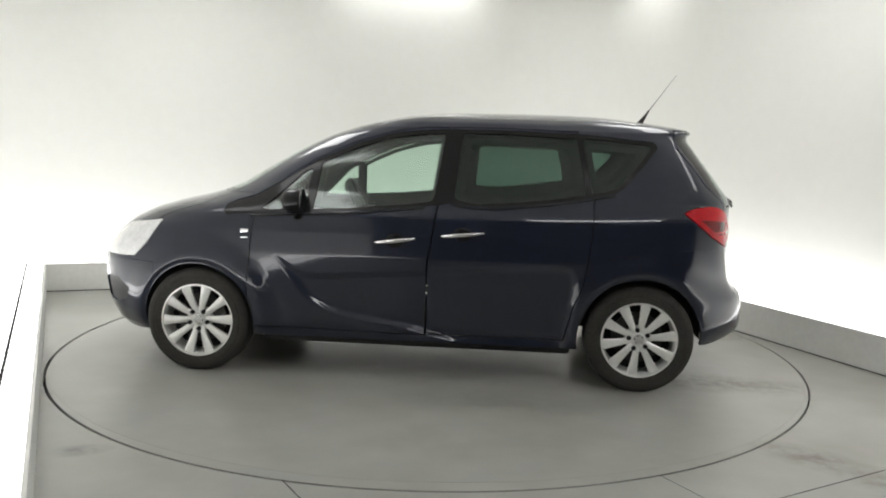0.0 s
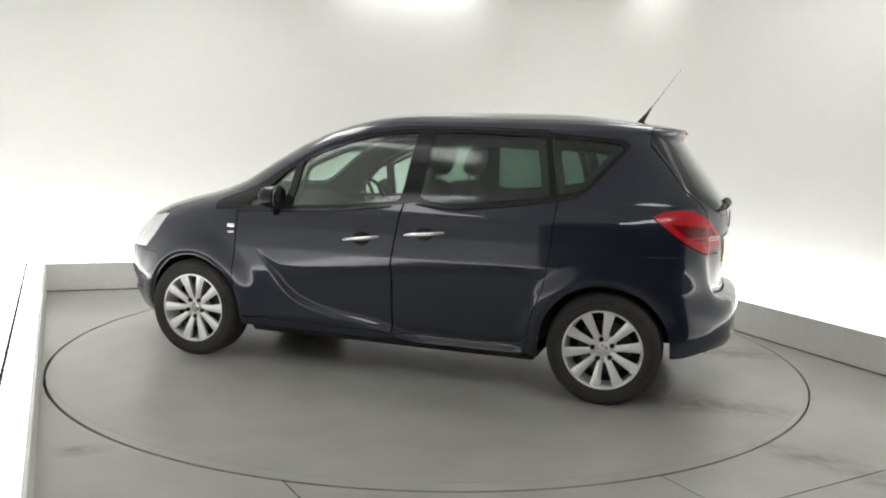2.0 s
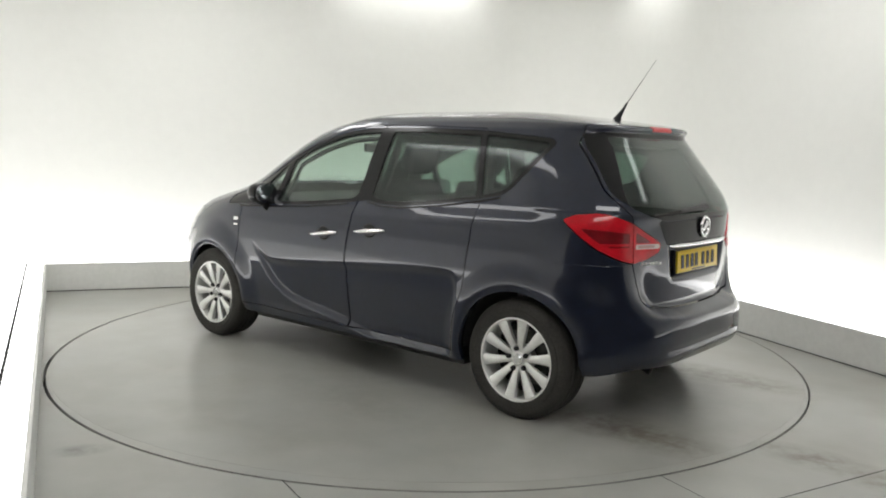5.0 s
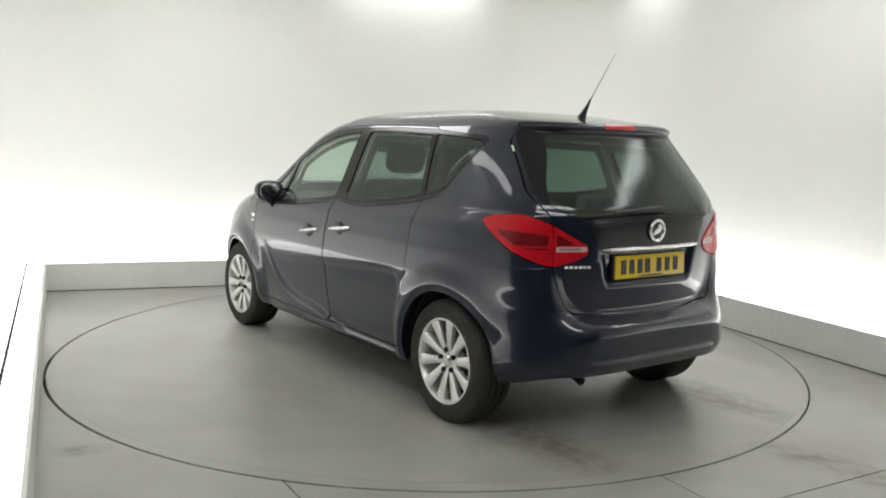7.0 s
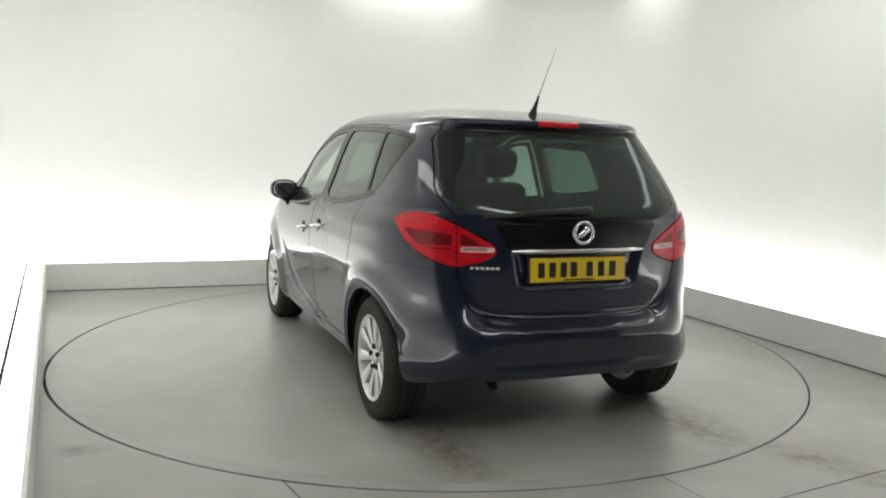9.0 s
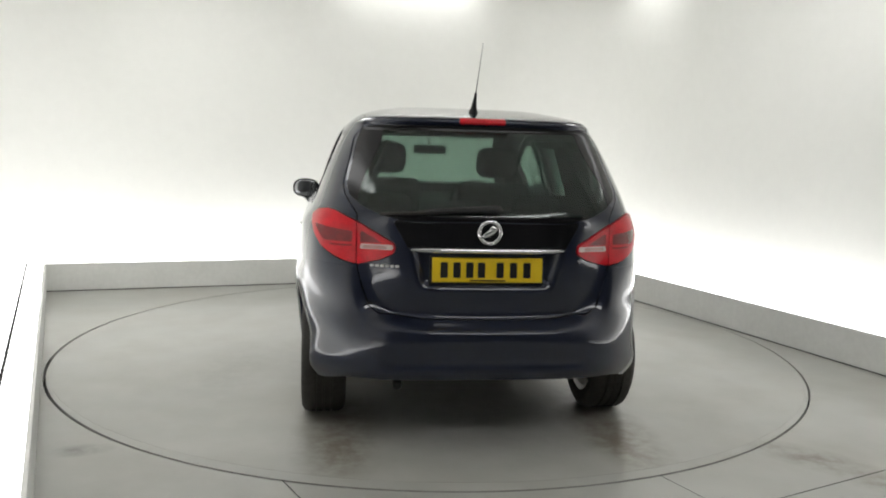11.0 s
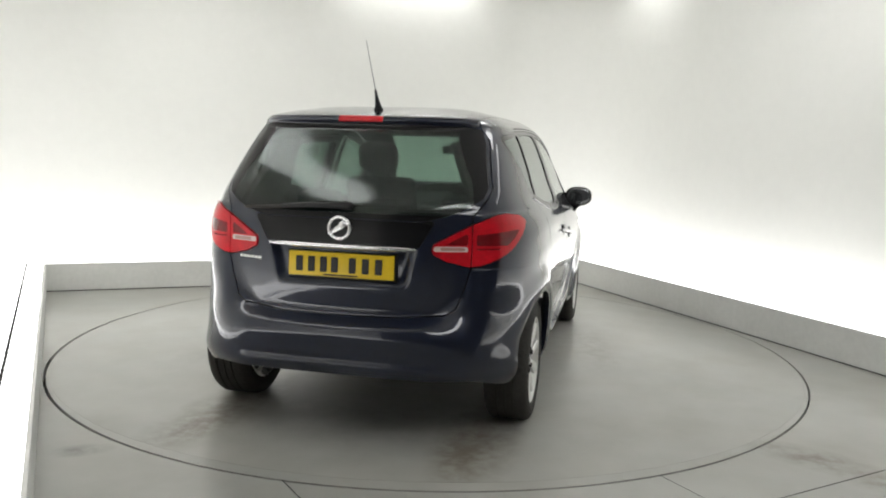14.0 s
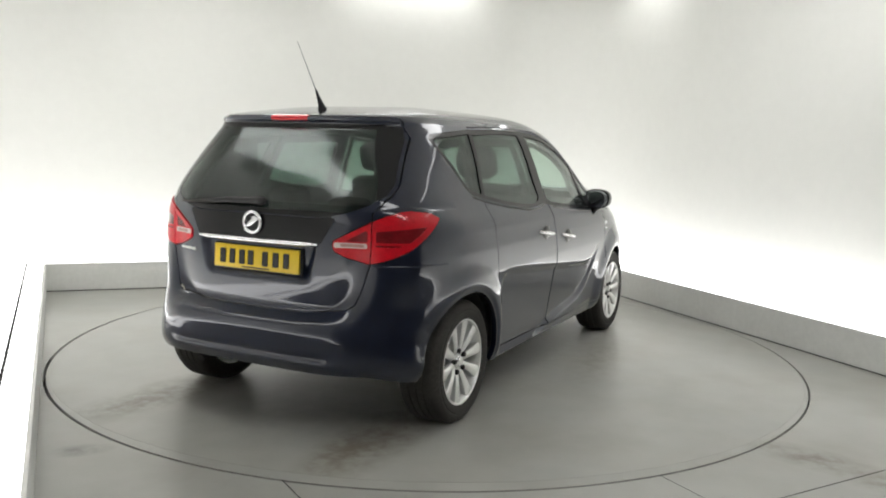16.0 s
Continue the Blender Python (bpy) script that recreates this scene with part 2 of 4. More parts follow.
def studio():
    wall_ring("wall", 0.9, -0.06, WALL_H, WHITE_WALL, "smooth white studio wall with rounded corners", False)
    wall_ring("wall_front", 0.9, -0.06, WALL_H, SHUTTER, "dark grey wall round the studio's entrance", True)
    # floor: one slab with the opening of the turntable
    k = 160
    ring = ellipse(RING_X, RING_Y, k)
    far, edge = [], offset_line(0.6)
    for i in range(k):
        d, best = Vector((math.cos(2 * math.pi * i / k), math.sin(2 * math.pi * i / k), 0)), 1e9
        for p, q in zip(edge, edge[1:] + edge[:1]):
            n = Vector((-(q - p).y, (q - p).x, 0))
            if abs(d.dot(n)) > 1e-6 and (p - RING_C).dot(n) / d.dot(n) > 0:
                best = min(best, (p - RING_C).dot(n) / d.dot(n))
        far.append((RING_C.x + best * d.x, RING_C.y + best * d.y))
    tagged(part("floor", annulus(ring, far, 0.0, 0.06), FLOOR, smooth=False), "grey painted concrete studio floor with scuffs and stains", kind="structure")
    pit = [(x, y) for x, y in ellipse(RING_X + 0.2, RING_Y + 0.2, k)]
    tagged(part("pit", prism(pit, 0.02, pose(0, 0, -0.085)), JOINT, smooth=False), "dark pit beneath the turntable", kind="structure")
    tagged(part("turntable_rim", annulus(ellipse(DECK_R + 0.0006, DECK_R + 0.0006, k), [(x + 0.003, y + 0.003) for x, y in ellipse(RING_X - 0.013, RING_Y - 0.012, k)], -0.0002, 0.05), FLOOR, smooth=False), "grey steel rim round the turntable", kind="structure")
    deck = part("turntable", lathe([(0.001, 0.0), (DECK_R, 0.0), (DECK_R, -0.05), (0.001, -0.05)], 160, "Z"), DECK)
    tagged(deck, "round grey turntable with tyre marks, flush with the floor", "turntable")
    # joints between the floor's plates
    for a, b, width in (((1.018, -2.214), (1.30, -2.75), 0.0009), ((1.30, -2.505), (2.9, -1.625), 0.003), ((-0.605, -2.363), (-0.50, -2.54), 0.004)):
        a, b = Vector((*a, 0)), Vector((*b, 0))
        n = (b - a).normalized().cross(Vector((0, 0, 1))) * width / 2
        bm = bmesh.new()
        lo = [bm.verts.new(p + Vector((0, 0, 0.0005))) for p in (a - n, b - n, b + n, a + n)]
        hi = [bm.verts.new(v.co + Vector((0, 0, 0.0012))) for v in lo]
        bm.faces.new(lo), bm.faces.new(hi)
        for q in range(4):
            bm.faces.new((lo[q], lo[(q + 1) % 4], hi[(q + 1) % 4], hi[q]))
        tagged(part("floor_joint", bm, JOINT, smooth=False), "dark joint between floor plates", kind="structure")
    for side in range(3):
        tagged(part("plinth", strip_between(0, PLINTH_T, side, 0.008, PLINTH_H, 0.003), PLINTH, smooth=False), "low pale grey plinth along the white wall", kind="structure")
        tagged(part("plinth_foot", strip_between(0.008, PLINTH_T, side, 0.0, 0.008), JOINT, smooth=False), "dark joint under the plinth", kind="structure")
        lamp = tagged(new("light_strip"), "glowing white floor light strip behind the plinth", "light", "light strips")
        part("diffuser", strip_between(PLINTH_T + 0.004, 0.146, side, 0.0, PLINTH_H - 0.012), STRIP, lamp, smooth=False)
        part("diffuser", strip_between(0.164, PLINTH_T + STRIP_W, side, 0.0, PLINTH_H - 0.012), STRIP, lamp, smooth=False)
        part("divider", strip_between(0.147, 0.163, side, 0.0, PLINTH_H - 0.008), JOINT, lamp, "thin dark divider", smooth=False)
    bm = prism([(p.x, p.y) for p in rounded(offset_line(PLINTH_T + 0.1 + STRIP_W), 0.9)], 0.1, pose(0, 0, WALL_H))
    tagged(part("ceiling", bm, CEILING, smooth=False), "white studio ceiling", kind="structure")


def ceiling_light(m, w, d, lit):
    root = tagged(new("ceiling_light"), "white rectangular ceiling softbox, lit, some added only as fill", "ceiling light", "ceiling lights")
    part("frame", joined(box(-w / 2, w / 2, -d / 2, -d / 2 + 0.03, -0.06, 0), box(-w / 2, w / 2, d / 2 - 0.03, d / 2, -0.06, 0),
                         box(-w / 2, -w / 2 + 0.03, -d / 2 + 0.03, d / 2 - 0.03, -0.06, 0), box(w / 2 - 0.03, w / 2, -d / 2 + 0.03, d / 2 - 0.03, -0.06, 0)), PLINTH, root)
    part("diffuser", box(-w / 2 + 0.03, w / 2 - 0.03, -d / 2 + 0.03, d / 2 - 0.03, -0.045, -0.03), lit, root, "glowing white diffuser")
    root.matrix_basis = m
    return root


studio()
# the three large panels are unseen, added as fill for walls and front floor
for x, y, turn, w, d, lit in ((-0.25, 3.24, 20, 1.6, 0.2, SPOT), (1.95, 2.75, -67, 0.8, 0.2, SPOT), (-1.75, 0.8, -66, 1.9, 0.8, FILL_PANEL), (1.85, 0.1, -67, 1.6, 0.75, FILL_PANEL), (1.5, -4.3, 0, 2.6, 0.8, FILL_PANEL), (-2.05, -1.55, -50, 2.6, 0.4, SOFT), (3.2, -0.75, -67.6, 2.4, 0.3, SOFT)):
    ceiling_light(pose(x, y, WALL_H, 0, 0, turn), w, d, lit)

# ---- the car: x forward, y to its left, z up, origin on the ground between the wheels ----
AXLE, HUB_Z, TYRE_R, TRACK = 1.322, 0.312, 0.316, 0.828
FRONT = [(0.17, 1.98), (0.25, 2.07), (0.35, 2.12), (0.5, 2.15), (0.65, 2.14), (0.74, 2.10), (0.82, 2.03), (0.90, 1.92), (0.96, 1.79), (1.01, 1.62), (1.05, 1.45), (1.085, 1.33),
         (1.145, 1.195), (1.276, 0.975), (1.38, 0.79), (1.46, 0.615), (1.52, 0.43), (1.56, 0.24), (1.585, 0.05), (1.60, -0.14), (1.609, -0.38), (1.613, -0.60)]
REAR = [(0.17, -1.76), (0.26, -1.82), (0.33, -1.895), (0.375, -1.921), (0.388, -1.923), (0.402, -1.913), (0.43, -1.922), (0.52, -1.932), (0.57, -1.925), (0.63, -1.912), (0.70, -1.919), (0.78, -1.926), (0.87, -1.930), (0.95, -1.930), (1.02, -1.928),
        (1.08, -1.92), (1.12, -1.900), (1.25, -1.805), (1.38, -1.705), (1.47, -1.64), (1.497, -1.622), (1.508, -1.655), (1.528, -1.66), (1.54, -1.635), (1.553, -1.53), (1.572, -1.35), (1.595, -1.12), (1.607, -0.90), (1.613, -0.64)]
GATE_EDGE = [(0.0, 0.602), (0.30, 0.606), (0.45, 0.618), (0.52, 0.64), (0.565, 0.70), (0.60, 0.80), (0.63, 0.86), (0.70, 0.89), (0.95, 0.90)]
WIDTH = [(0.17, 0.815), (0.24, 0.845), (0.33, 0.866), (0.45, 0.878), (0.6, 0.892), (0.75, 0.898), (0.88, 0.892), (0.98, 0.872), (1.05, 0.842), (1.12, 0.806), (1.2, 0.775), (1.3, 0.742), (1.4, 0.703), (1.46, 0.675),
         (1.51, 0.64), (1.545, 0.595), (1.565, 0.545), (1.58, 0.48), (1.592, 0.41), (1.602, 0.31), (1.609, 0.19), (1.613, 0.03)]
MIDS = [(0.17, -0.25), (1.575, -0.25), (1.60, -0.55), (1.613, -0.62)]


def table(rows, z):
    """Smooth monotone-ish reading of a table of (z, value)."""
    zs, vs = np.array([r[0] for r in rows]), np.array([r[1] for r in rows])
    return np.interp(z, zs, vs)


def smooth_table(rows, z, r=0.008):
    return (table(rows, z - r) + 2 * table(rows, z) + table(rows, z + r)) / 4


def step(a, b, x):
    t = np.clip((x - a) / (b - a), 0, 1)
    return t * t * (3 - 2 * t)


def seg_distance(x, y, a, b):
    ax, ay, bx, by = *a, *b
    dx, dy = bx - ax, by - ay
    t = np.clip(((x - ax) * dx + (y - ay) * dy) / (dx * dx + dy * dy), 0, 1)
    return np.hypot(x - ax - t * dx, y - ay - t * dy)


def inside(poly, x, y, soft=0.0):
    """Signed distance to a polygon, positive inside; soft rounds its corners."""
    d = np.full(np.shape(x), 1e9)
    odd = np.zeros(np.shape(x), bool)
    for (ax, ay), (bx, by) in zip(poly, poly[1:] + poly[:1]):
        d = np.minimum(d, seg_distance(x, y, (ax, ay), (bx, by)))
        if ay != by:
            odd ^= ((ay > y) != (by > y)) & (x < (bx - ax) * (y - ay) / (by - ay) + ax)
    return np.where(odd, d, -d)


def line_distance(pts, x, y):
    d = np.full(np.shape(x), 1e9)
    for a, b in zip(pts, pts[1:]):
        d = np.minimum(d, seg_distance(x, y, a, b))
    return d


SCOOP = [(0.86, 0.76), (0.79, 0.67), (0.72, 0.56), (0.63, 0.46), (0.5, 0.385), (0.32, 0.345), (0.12, 0.325), (-0.15, 0.26), (-0.45, 0.12), (-0.88, 0.05), (-0.94, 0.45), (-0.96, 0.6), (-0.95, 0.7), (-0.89, 0.748), (-0.5, 0.722), (0.1, 0.672), (0.6, 0.632), (0.72, 0.66)]


def rounded_off(poly, times=2):
    """The polygon with its corners cut, for smooth outlines."""
    for _ in range(times):
        out = []
        for (ax, ay), (bx, by) in zip(poly, poly[1:] + poly[:1]):
            out += [(0.75 * ax + 0.25 * bx, 0.75 * ay + 0.25 * by), (0.25 * ax + 0.75 * bx, 0.25 * ay + 0.75 * by)]
        poly = out
    return poly


SCOOP = rounded_off(SCOOP)


def relief(x, z):
    """How far the flank stands out (+) or in (-) at a place of the side view."""
    out = np.zeros(np.shape(x))
    # the scooped lower doors, crisp along the upper edge
    f = inside(SCOOP, x, z)
    out -= (0.013 * step(-0.004, 0.05, f) + 0.022 * step(0.0, 0.05, f) * np.clip((0.72 - z) / 0.42, 0, 1)) * step(0.20, 0.31, z)
    # shoulder under the windows
    out += 0.006 * np.exp(-((z - 0.98 - 0.03 * (0.5 - x)) / 0.05) ** 2) * step(1.5, 1.0, x)
    # crease that runs back into the tail light
    f = z - (0.955 + 0.075 * np.clip((-0.2 - x) / 1.4, 0, 1))
    out += 0.005 * step(-0.13, 0.0, f) * step(0.10, 0.0, f) * step(-0.2, -0.9, x)
    # lips round the wheel openings
    for cx, r in ((AXLE, 0.375), (-AXLE, 0.385)):
        d = np.hypot(x - cx, z - HUB_Z)
        out += (0.030 if cx > 0 else 0.019) * step(r + (0.17 if cx > 0 else 0.13), r + 0.01, d) * step(0.18, 0.3, z)
        out -= 0.010 * step(r + 0.012, r - 0.02, d)
    return out


def contour(z, na, nb):
    """Half the plan outline at one height, from the front's middle round the left side to the rear's middle."""
    f, b, w = (float(smooth_table(t, z)) for t in (FRONT, REAR, WIDTH))
    k = float(step(0.9, 1.2, z))
    n0, m0 = 6.0, 3.0 + 0.2 * k
    low = float(step(0.52, 0.30, z))
    n1, m1 = 7.0 + 2.0 * k + 3.0 * low, 3.4 + 0.3 * k + 0.5 * low
    mid = float(table(MIDS, z))
    out = []
    for x1, n, m, count in ((f, n0, m0, na), (b, n1, m1, nb)):
        a = (math.pi / 2) * np.concatenate([np.linspace(0, 0.05, 600) ** 1, np.linspace(0.05, 1, 1500)[1:]])
        s, y = np.sin(a) ** (2 / n), np.cos(a) ** (2 / m)
        s[0], s[-1], y[0], y[-1] = 0, 1, 1, 0
        px, py = mid + (x1 - mid) * s, w * y
        run = np.concatenate([[0], np.cumsum(np.hypot(np.diff(px), np.diff(py)))])
        at = np.linspace(0, run[-1], count)
        out.append((np.interp(at, run, px), np.interp(at, run, py)))
    (fx, fy), (bx, by) = out
    return np.concatenate([fx[::-1], bx[1:]]), np.concatenate([fy[::-1], by[1:]])


def tail_shift(x, y, z):
    """How far the tail's skin is set in (+) or out (-): the plate's tray, the bumper's swell, the tailgate's bow."""
    tray = 0.034 * step(0.37, 0.31, y + 0.25 * (0.92 - z)) * step(0.735, 0.79, z) * step(0.930, 0.918, z) * (x < -1.5)
    edge, side = table(GATE_EDGE, y), step(0.52, 0.68, y)
    swell = 0.084 * step(edge + 0.012 + 0.14 * side, edge - 0.05 - 0.32 * side, z) * step(-1.30, -1.85, x) * step(0.90, 0.5, y)
    bow = 0.020 * np.minimum(y / 0.4, 1.4) ** 2 * step(0.82, 0.52, y) * step(0.5, 0.62, z) * step(1.14, 1.02, z) * step(-1.4, -1.8, x)
    return tray - swell + bow


def body_surface():
    """The left half of the outer skin: vertices, unit normals, triangles."""
    zs = np.concatenate([np.arange(0.17, 0.80, 0.0075), np.arange(0.80, 1.10, 0.009), np.arange(1.10, 1.50, 0.016), np.arange(1.50, 1.585, 0.0055), np.arange(1.585, 1.6135, 0.0022)])
    na, nb = 250, 260
    rows = []
    for z in zs:
        x, y = contour(z, na, nb)
        side = step(0.62, 0.80, y / np.max(y))
        y = y + relief(x, z) * side * step(1.12, 1.0, z)
        rx = tail_shift(x, y, z)
        y[0] = y[-1] = 0
        rows.append(np.stack([x + rx, y, np.full_like(x, z + 0.012 * float(step(1.52, 1.60, z)))], -1))
    g = np.array(rows)
    # the quarters and bumper corners flow into each other
    for _ in range(110):
        soft = (0.5 * step(-1.36, -1.56, g[..., 0]) * step(0.42, 0.60, g[..., 1]) * step(1.50, 1.42, g[..., 2]) * (0.25 + 0.75 * step(1.16, 1.04, g[..., 2])) * step(0.37, 0.43, np.hypot(g[..., 0] + AXLE, g[..., 2] - HUB_Z)))[1:-1, 1:-1, None]
        mean = (g[:-2, 1:-1] + g[2:, 1:-1] + g[1:-1, :-2] + g[1:-1, 2:]) / 4
        g[1:-1, 1:-1, :2] += soft * (mean - g[1:-1, 1:-1])[..., :2]
    du, dv = np.gradient(g, axis=1), np.gradient(g, axis=0)
    nrm = np.cross(du, dv)
    nrm /= np.maximum(np.linalg.norm(nrm, axis=-1, keepdims=True), 1e-12)
    if nrm[len(zs) // 3, na][1] < 0:
        nrm = -nrm
    nrm[:, 0, 1] = nrm[:, -1, 1] = 0
    nrm[-1] = (0, 0, 1)
    nrm /= np.maximum(np.linalg.norm(nrm, axis=-1, keepdims=True), 1e-12)
    h, w = g.shape[:2]
    idx = np.arange(h * w).reshape(h, w)
    a, b, c, d = idx[:-1, :-1].ravel(), idx[:-1, 1:].ravel(), idx[1:, 1:].ravel(), idx[1:, :-1].ravel()
    tris = np.concatenate([np.stack([a, c, b], -1), np.stack([a, d, c], -1)])
    v, n = g.reshape(-1, 3), nrm.reshape(-1, 3)
    t0 = tris[len(tris) // 3]
    if np.dot(np.cross(v[t0[1]] - v[t0[0]], v[t0[2]] - v[t0[0]]), n[t0[0]]) < 0:
        tris = tris[:, ::-1]
    return v, n, tris


def clip(v, n, t, f):
    """Keeps what has f > 0, cutting the triangles on the border."""
    pos = f > 0
    k = pos[t].sum(1)
    keep = [t[k == 3]]
    nv, nn, nt, made = [], [], [], {}

    def cut(i, j):
        key = (min(i, j), max(i, j))
        if key not in made:
            q = f[key[0]] / (f[key[0]] - f[key[1]])
            made[key] = len(v) + len(nv)
            nv.append(v[key[0]] + q * (v[key[1]] - v[key[0]]))
            m = n[key[0]] + q * (n[key[1]] - n[key[0]])
            nn.append(m / max(np.linalg.norm(m), 1e-9))
        return made[key]

    for tri in t[(k == 1) | (k == 2)]:
        for r in range(3):
            a, b, c = tri[r], tri[(r + 1) % 3], tri[(r + 2) % 3]
            if pos[a] and not pos[b] and not pos[c]:
                nt.append((a, cut(a, b), cut(a, c)))
                break
            if not pos[a] and pos[b] and pos[c]:
                ab, ac = cut(a, b), cut(a, c)
                nt += [(ab, b, c), (ab, c, ac)]
                break
    if nv:
        v, n = np.concatenate([v, nv]), np.concatenate([n, nn])
    if nt:
        keep.append(np.array(nt))
    return v, n, np.concatenate(keep)


def compact(v, n, t):
    used, inv = np.unique(t, return_inverse=True)
    return v[used], n[used], inv.reshape(-1, 3)


def shell(name, pieces, mats, parent, thick=0.018, label="", lift=0.0):
    """A panel of the skin with thickness: pieces are (v, n, t); a mirrored piece gets its triangles turned."""
    vs, ns, ts, ms, base, centre = [], [], [], [], 0, {}
    for v, n, t in pieces:
        v = v + n * lift
        mid = np.abs(v[:, 1]) < 1e-4
        edges = np.concatenate([t[:, [0, 1]], t[:, [1, 2]], t[:, [2, 0]]])
        _, first, count = np.unique(np.sort(edges, 1), axis=0, return_index=True, return_counts=True)
        rim = edges[first[count == 1]]
        rim = rim[~(mid[rim[:, 0]] & mid[rim[:, 1]])]
        k = len(v)
        inner = v - n * thick
        inner[mid, 1] = 0
        # the halves share their vertices in the middle
        ids = base + np.arange(2 * k)
        for i in np.nonzero(mid)[0]:
            for o, w in ((i, v[i]), (i + k, inner[i])):
                ids[o] = centre.setdefault((round(w[0], 5), round(w[2], 5)), ids[o])
        a, b = rim[:, 0], rim[:, 1]
        loose = np.zeros((len(rim), 3, 3))
        vs += [v, inner]
        ts += [ids[t], ids[k + t[:, ::-1]], ids[np.stack([a, b + k, b], -1)], ids[np.stack([a, a + k, b + k], -1)]]
        ns += [n[t], -n[t[:, ::-1]], loose, loose]
        ms += [np.zeros(len(t)), np.ones(len(t)), np.full(2 * len(rim), 2)]
        base += 2 * k
    v, n, t, m = np.concatenate(vs), np.concatenate(ns), np.concatenate(ts), np.concatenate(ms)
    ok = (t[:, 0] != t[:, 1]) & (t[:, 1] != t[:, 2]) & (t[:, 2] != t[:, 0])
    _, one = np.unique(np.sort(t, 1), axis=0, return_index=True)
    single = np.zeros(len(t), bool)
    single[one] = True
    t, n, m = t[ok & single], n[ok & single], m[ok & single]
    v, _, t = compact(v, v, t)
    me = bpy.data.meshes.new(name)
    me.from_pydata(v.tolist(), [], t.tolist())
    for x in mats:
        me.materials.append(x)
    me.polygons.foreach_set("material_index", ((m == 1) & (len(mats) > 1)).astype(int))
    me.polygons.foreach_set("use_smooth", m < 2)
    me.update()
    me.normals_split_custom_set(n.reshape(-1, 3).tolist())
    ob = new(name, me)
    ob.parent = parent
    return tagged(ob, label)


def mirror(p):
    v, n, t = p
    s = np.array([1, -1, 1])
    return v * s, n * s, t[:, ::-1]


# outlines in the side view (x, z) and the rear view (y, z)
QUARTER_LIGHT = [(0.93, 1.005), (0.665, 1.012), (0.645, 1.255), (0.70, 1.225)]
FRONT_WINDOW = [(0.615, 1.015), (0.30, 1.035), (-0.07, 1.075), (-0.10, 1.10), (-0.145, 1.478), (0.02, 1.468), (0.16, 1.447), (0.36, 1.388), (0.5, 1.33), (0.595, 1.282)]
REAR_WINDOW = [(-0.215, 1.11), (-0.26, 1.088), (-0.34, 1.075), (-0.47, 1.078), (-0.75, 1.108), (-0.985, 1.145), (-0.955, 1.30), (-0.915, 1.468), (-0.5, 1.484), (-0.25, 1.482)]
QUARTER_WINDOW = [(-1.02, 1.152), (-1.13, 1.175), (-1.18, 1.20), (-1.24, 1.28), (-1.36, 1.425), (-1.345, 1.44), (-0.955, 1.472), (-0.985, 1.32)]
DLO = [(1.165, 0.985), (1.15, 0.962), (1.0, 0.972), (0.60, 0.993), (0.30, 1.012), (-0.06, 1.05), (-0.2, 1.07), (-0.27, 1.058), (-0.47, 1.052), (-0.75, 1.083), (-1.0, 1.122), (-1.15, 1.152), (-1.205, 1.19),
       (-1.30, 1.305), (-1.40, 1.43), (-1.37, 1.46), (-0.95, 1.494), (-0.5, 1.506), (-0.15, 1.503), (0.02, 1.492), (0.17, 1.47), (0.38, 1.408), (0.62, 1.30), (0.80, 1.19), (0.98, 1.085), (1.10, 1.048), (1.155, 1.02)]
FRONT_DOOR = [(1.0, 0.30), (1.005, 0.5), (0.985, 0.80), (0.97, 0.975), (0.80, 1.20), (0.62, 1.312), (0.38, 1.42), (0.17, 1.482), (-0.02, 1.512), (-0.165, 1.515), (-0.125, 1.07), (-0.07, 0.72), (-0.065, 0.285)]
REAR_DOOR = [(-0.07, 0.285), (-0.075, 0.72), (-0.13, 1.07), (-0.17, 1.515), (-0.5, 1.518), (-0.93, 1.507), (-1.01, 1.33), (-1.03, 1.14), (-1.02, 0.90), (-0.985, 0.63), (-0.93, 0.50), (-0.88, 0.285)]
HEADLIGHT = [(2.05, 0.665), (2.0, 0.80), (1.85, 0.875), (1.57, 0.915), (1.66, 0.77), (1.755, 0.676)]
LAMP_SIDE = [(-1.54, 1.058), (-1.60, 1.085), (-1.74, 1.10), (-2.2, 1.13), (-2.2, 0.78), (-1.83, 0.85), (-1.715, 0.92)]
LAMP_REAR = [(0.95, 1.13), (0.70, 1.09), (0.60, 1.045), (0.435, 0.952), (0.428, 0.93), (0.436, 0.903), (0.50, 0.872), (0.60, 0.848), (0.66, 0.845), (0.95, 0.86)]
REAR_GLASS = [(-0.2, 1.503), (0.0, 1.503), (0.50, 1.498), (0.575, 1.485), (0.603, 1.42), (0.622, 1.33), (0.652, 1.21), (0.64, 1.165), (0.58, 1.118), (0.50, 1.083), (0.42, 1.063), (0.36, 1.056), (0.0, 1.06), (-0.2, 1.06)]
BLACK_PANEL = [(-0.2, 1.058), (0.365, 1.053), (0.42, 1.062), (0.44, 1.05), (0.375, 0.936), (-0.2, 0.936)]
TAILGATE = [(-0.2, 1.535), (0.56, 1.532), (0.60, 1.49), (0.618, 1.42), (0.638, 1.33), (0.668, 1.21), (0.66, 1.165), (0.635, 1.125), (0.605, 1.08), (0.605, 0.845), (0.58, 0.75), (0.545, 0.655), (0.50, 0.625), (0.3, 0.605), (-0.2, 0.60)]


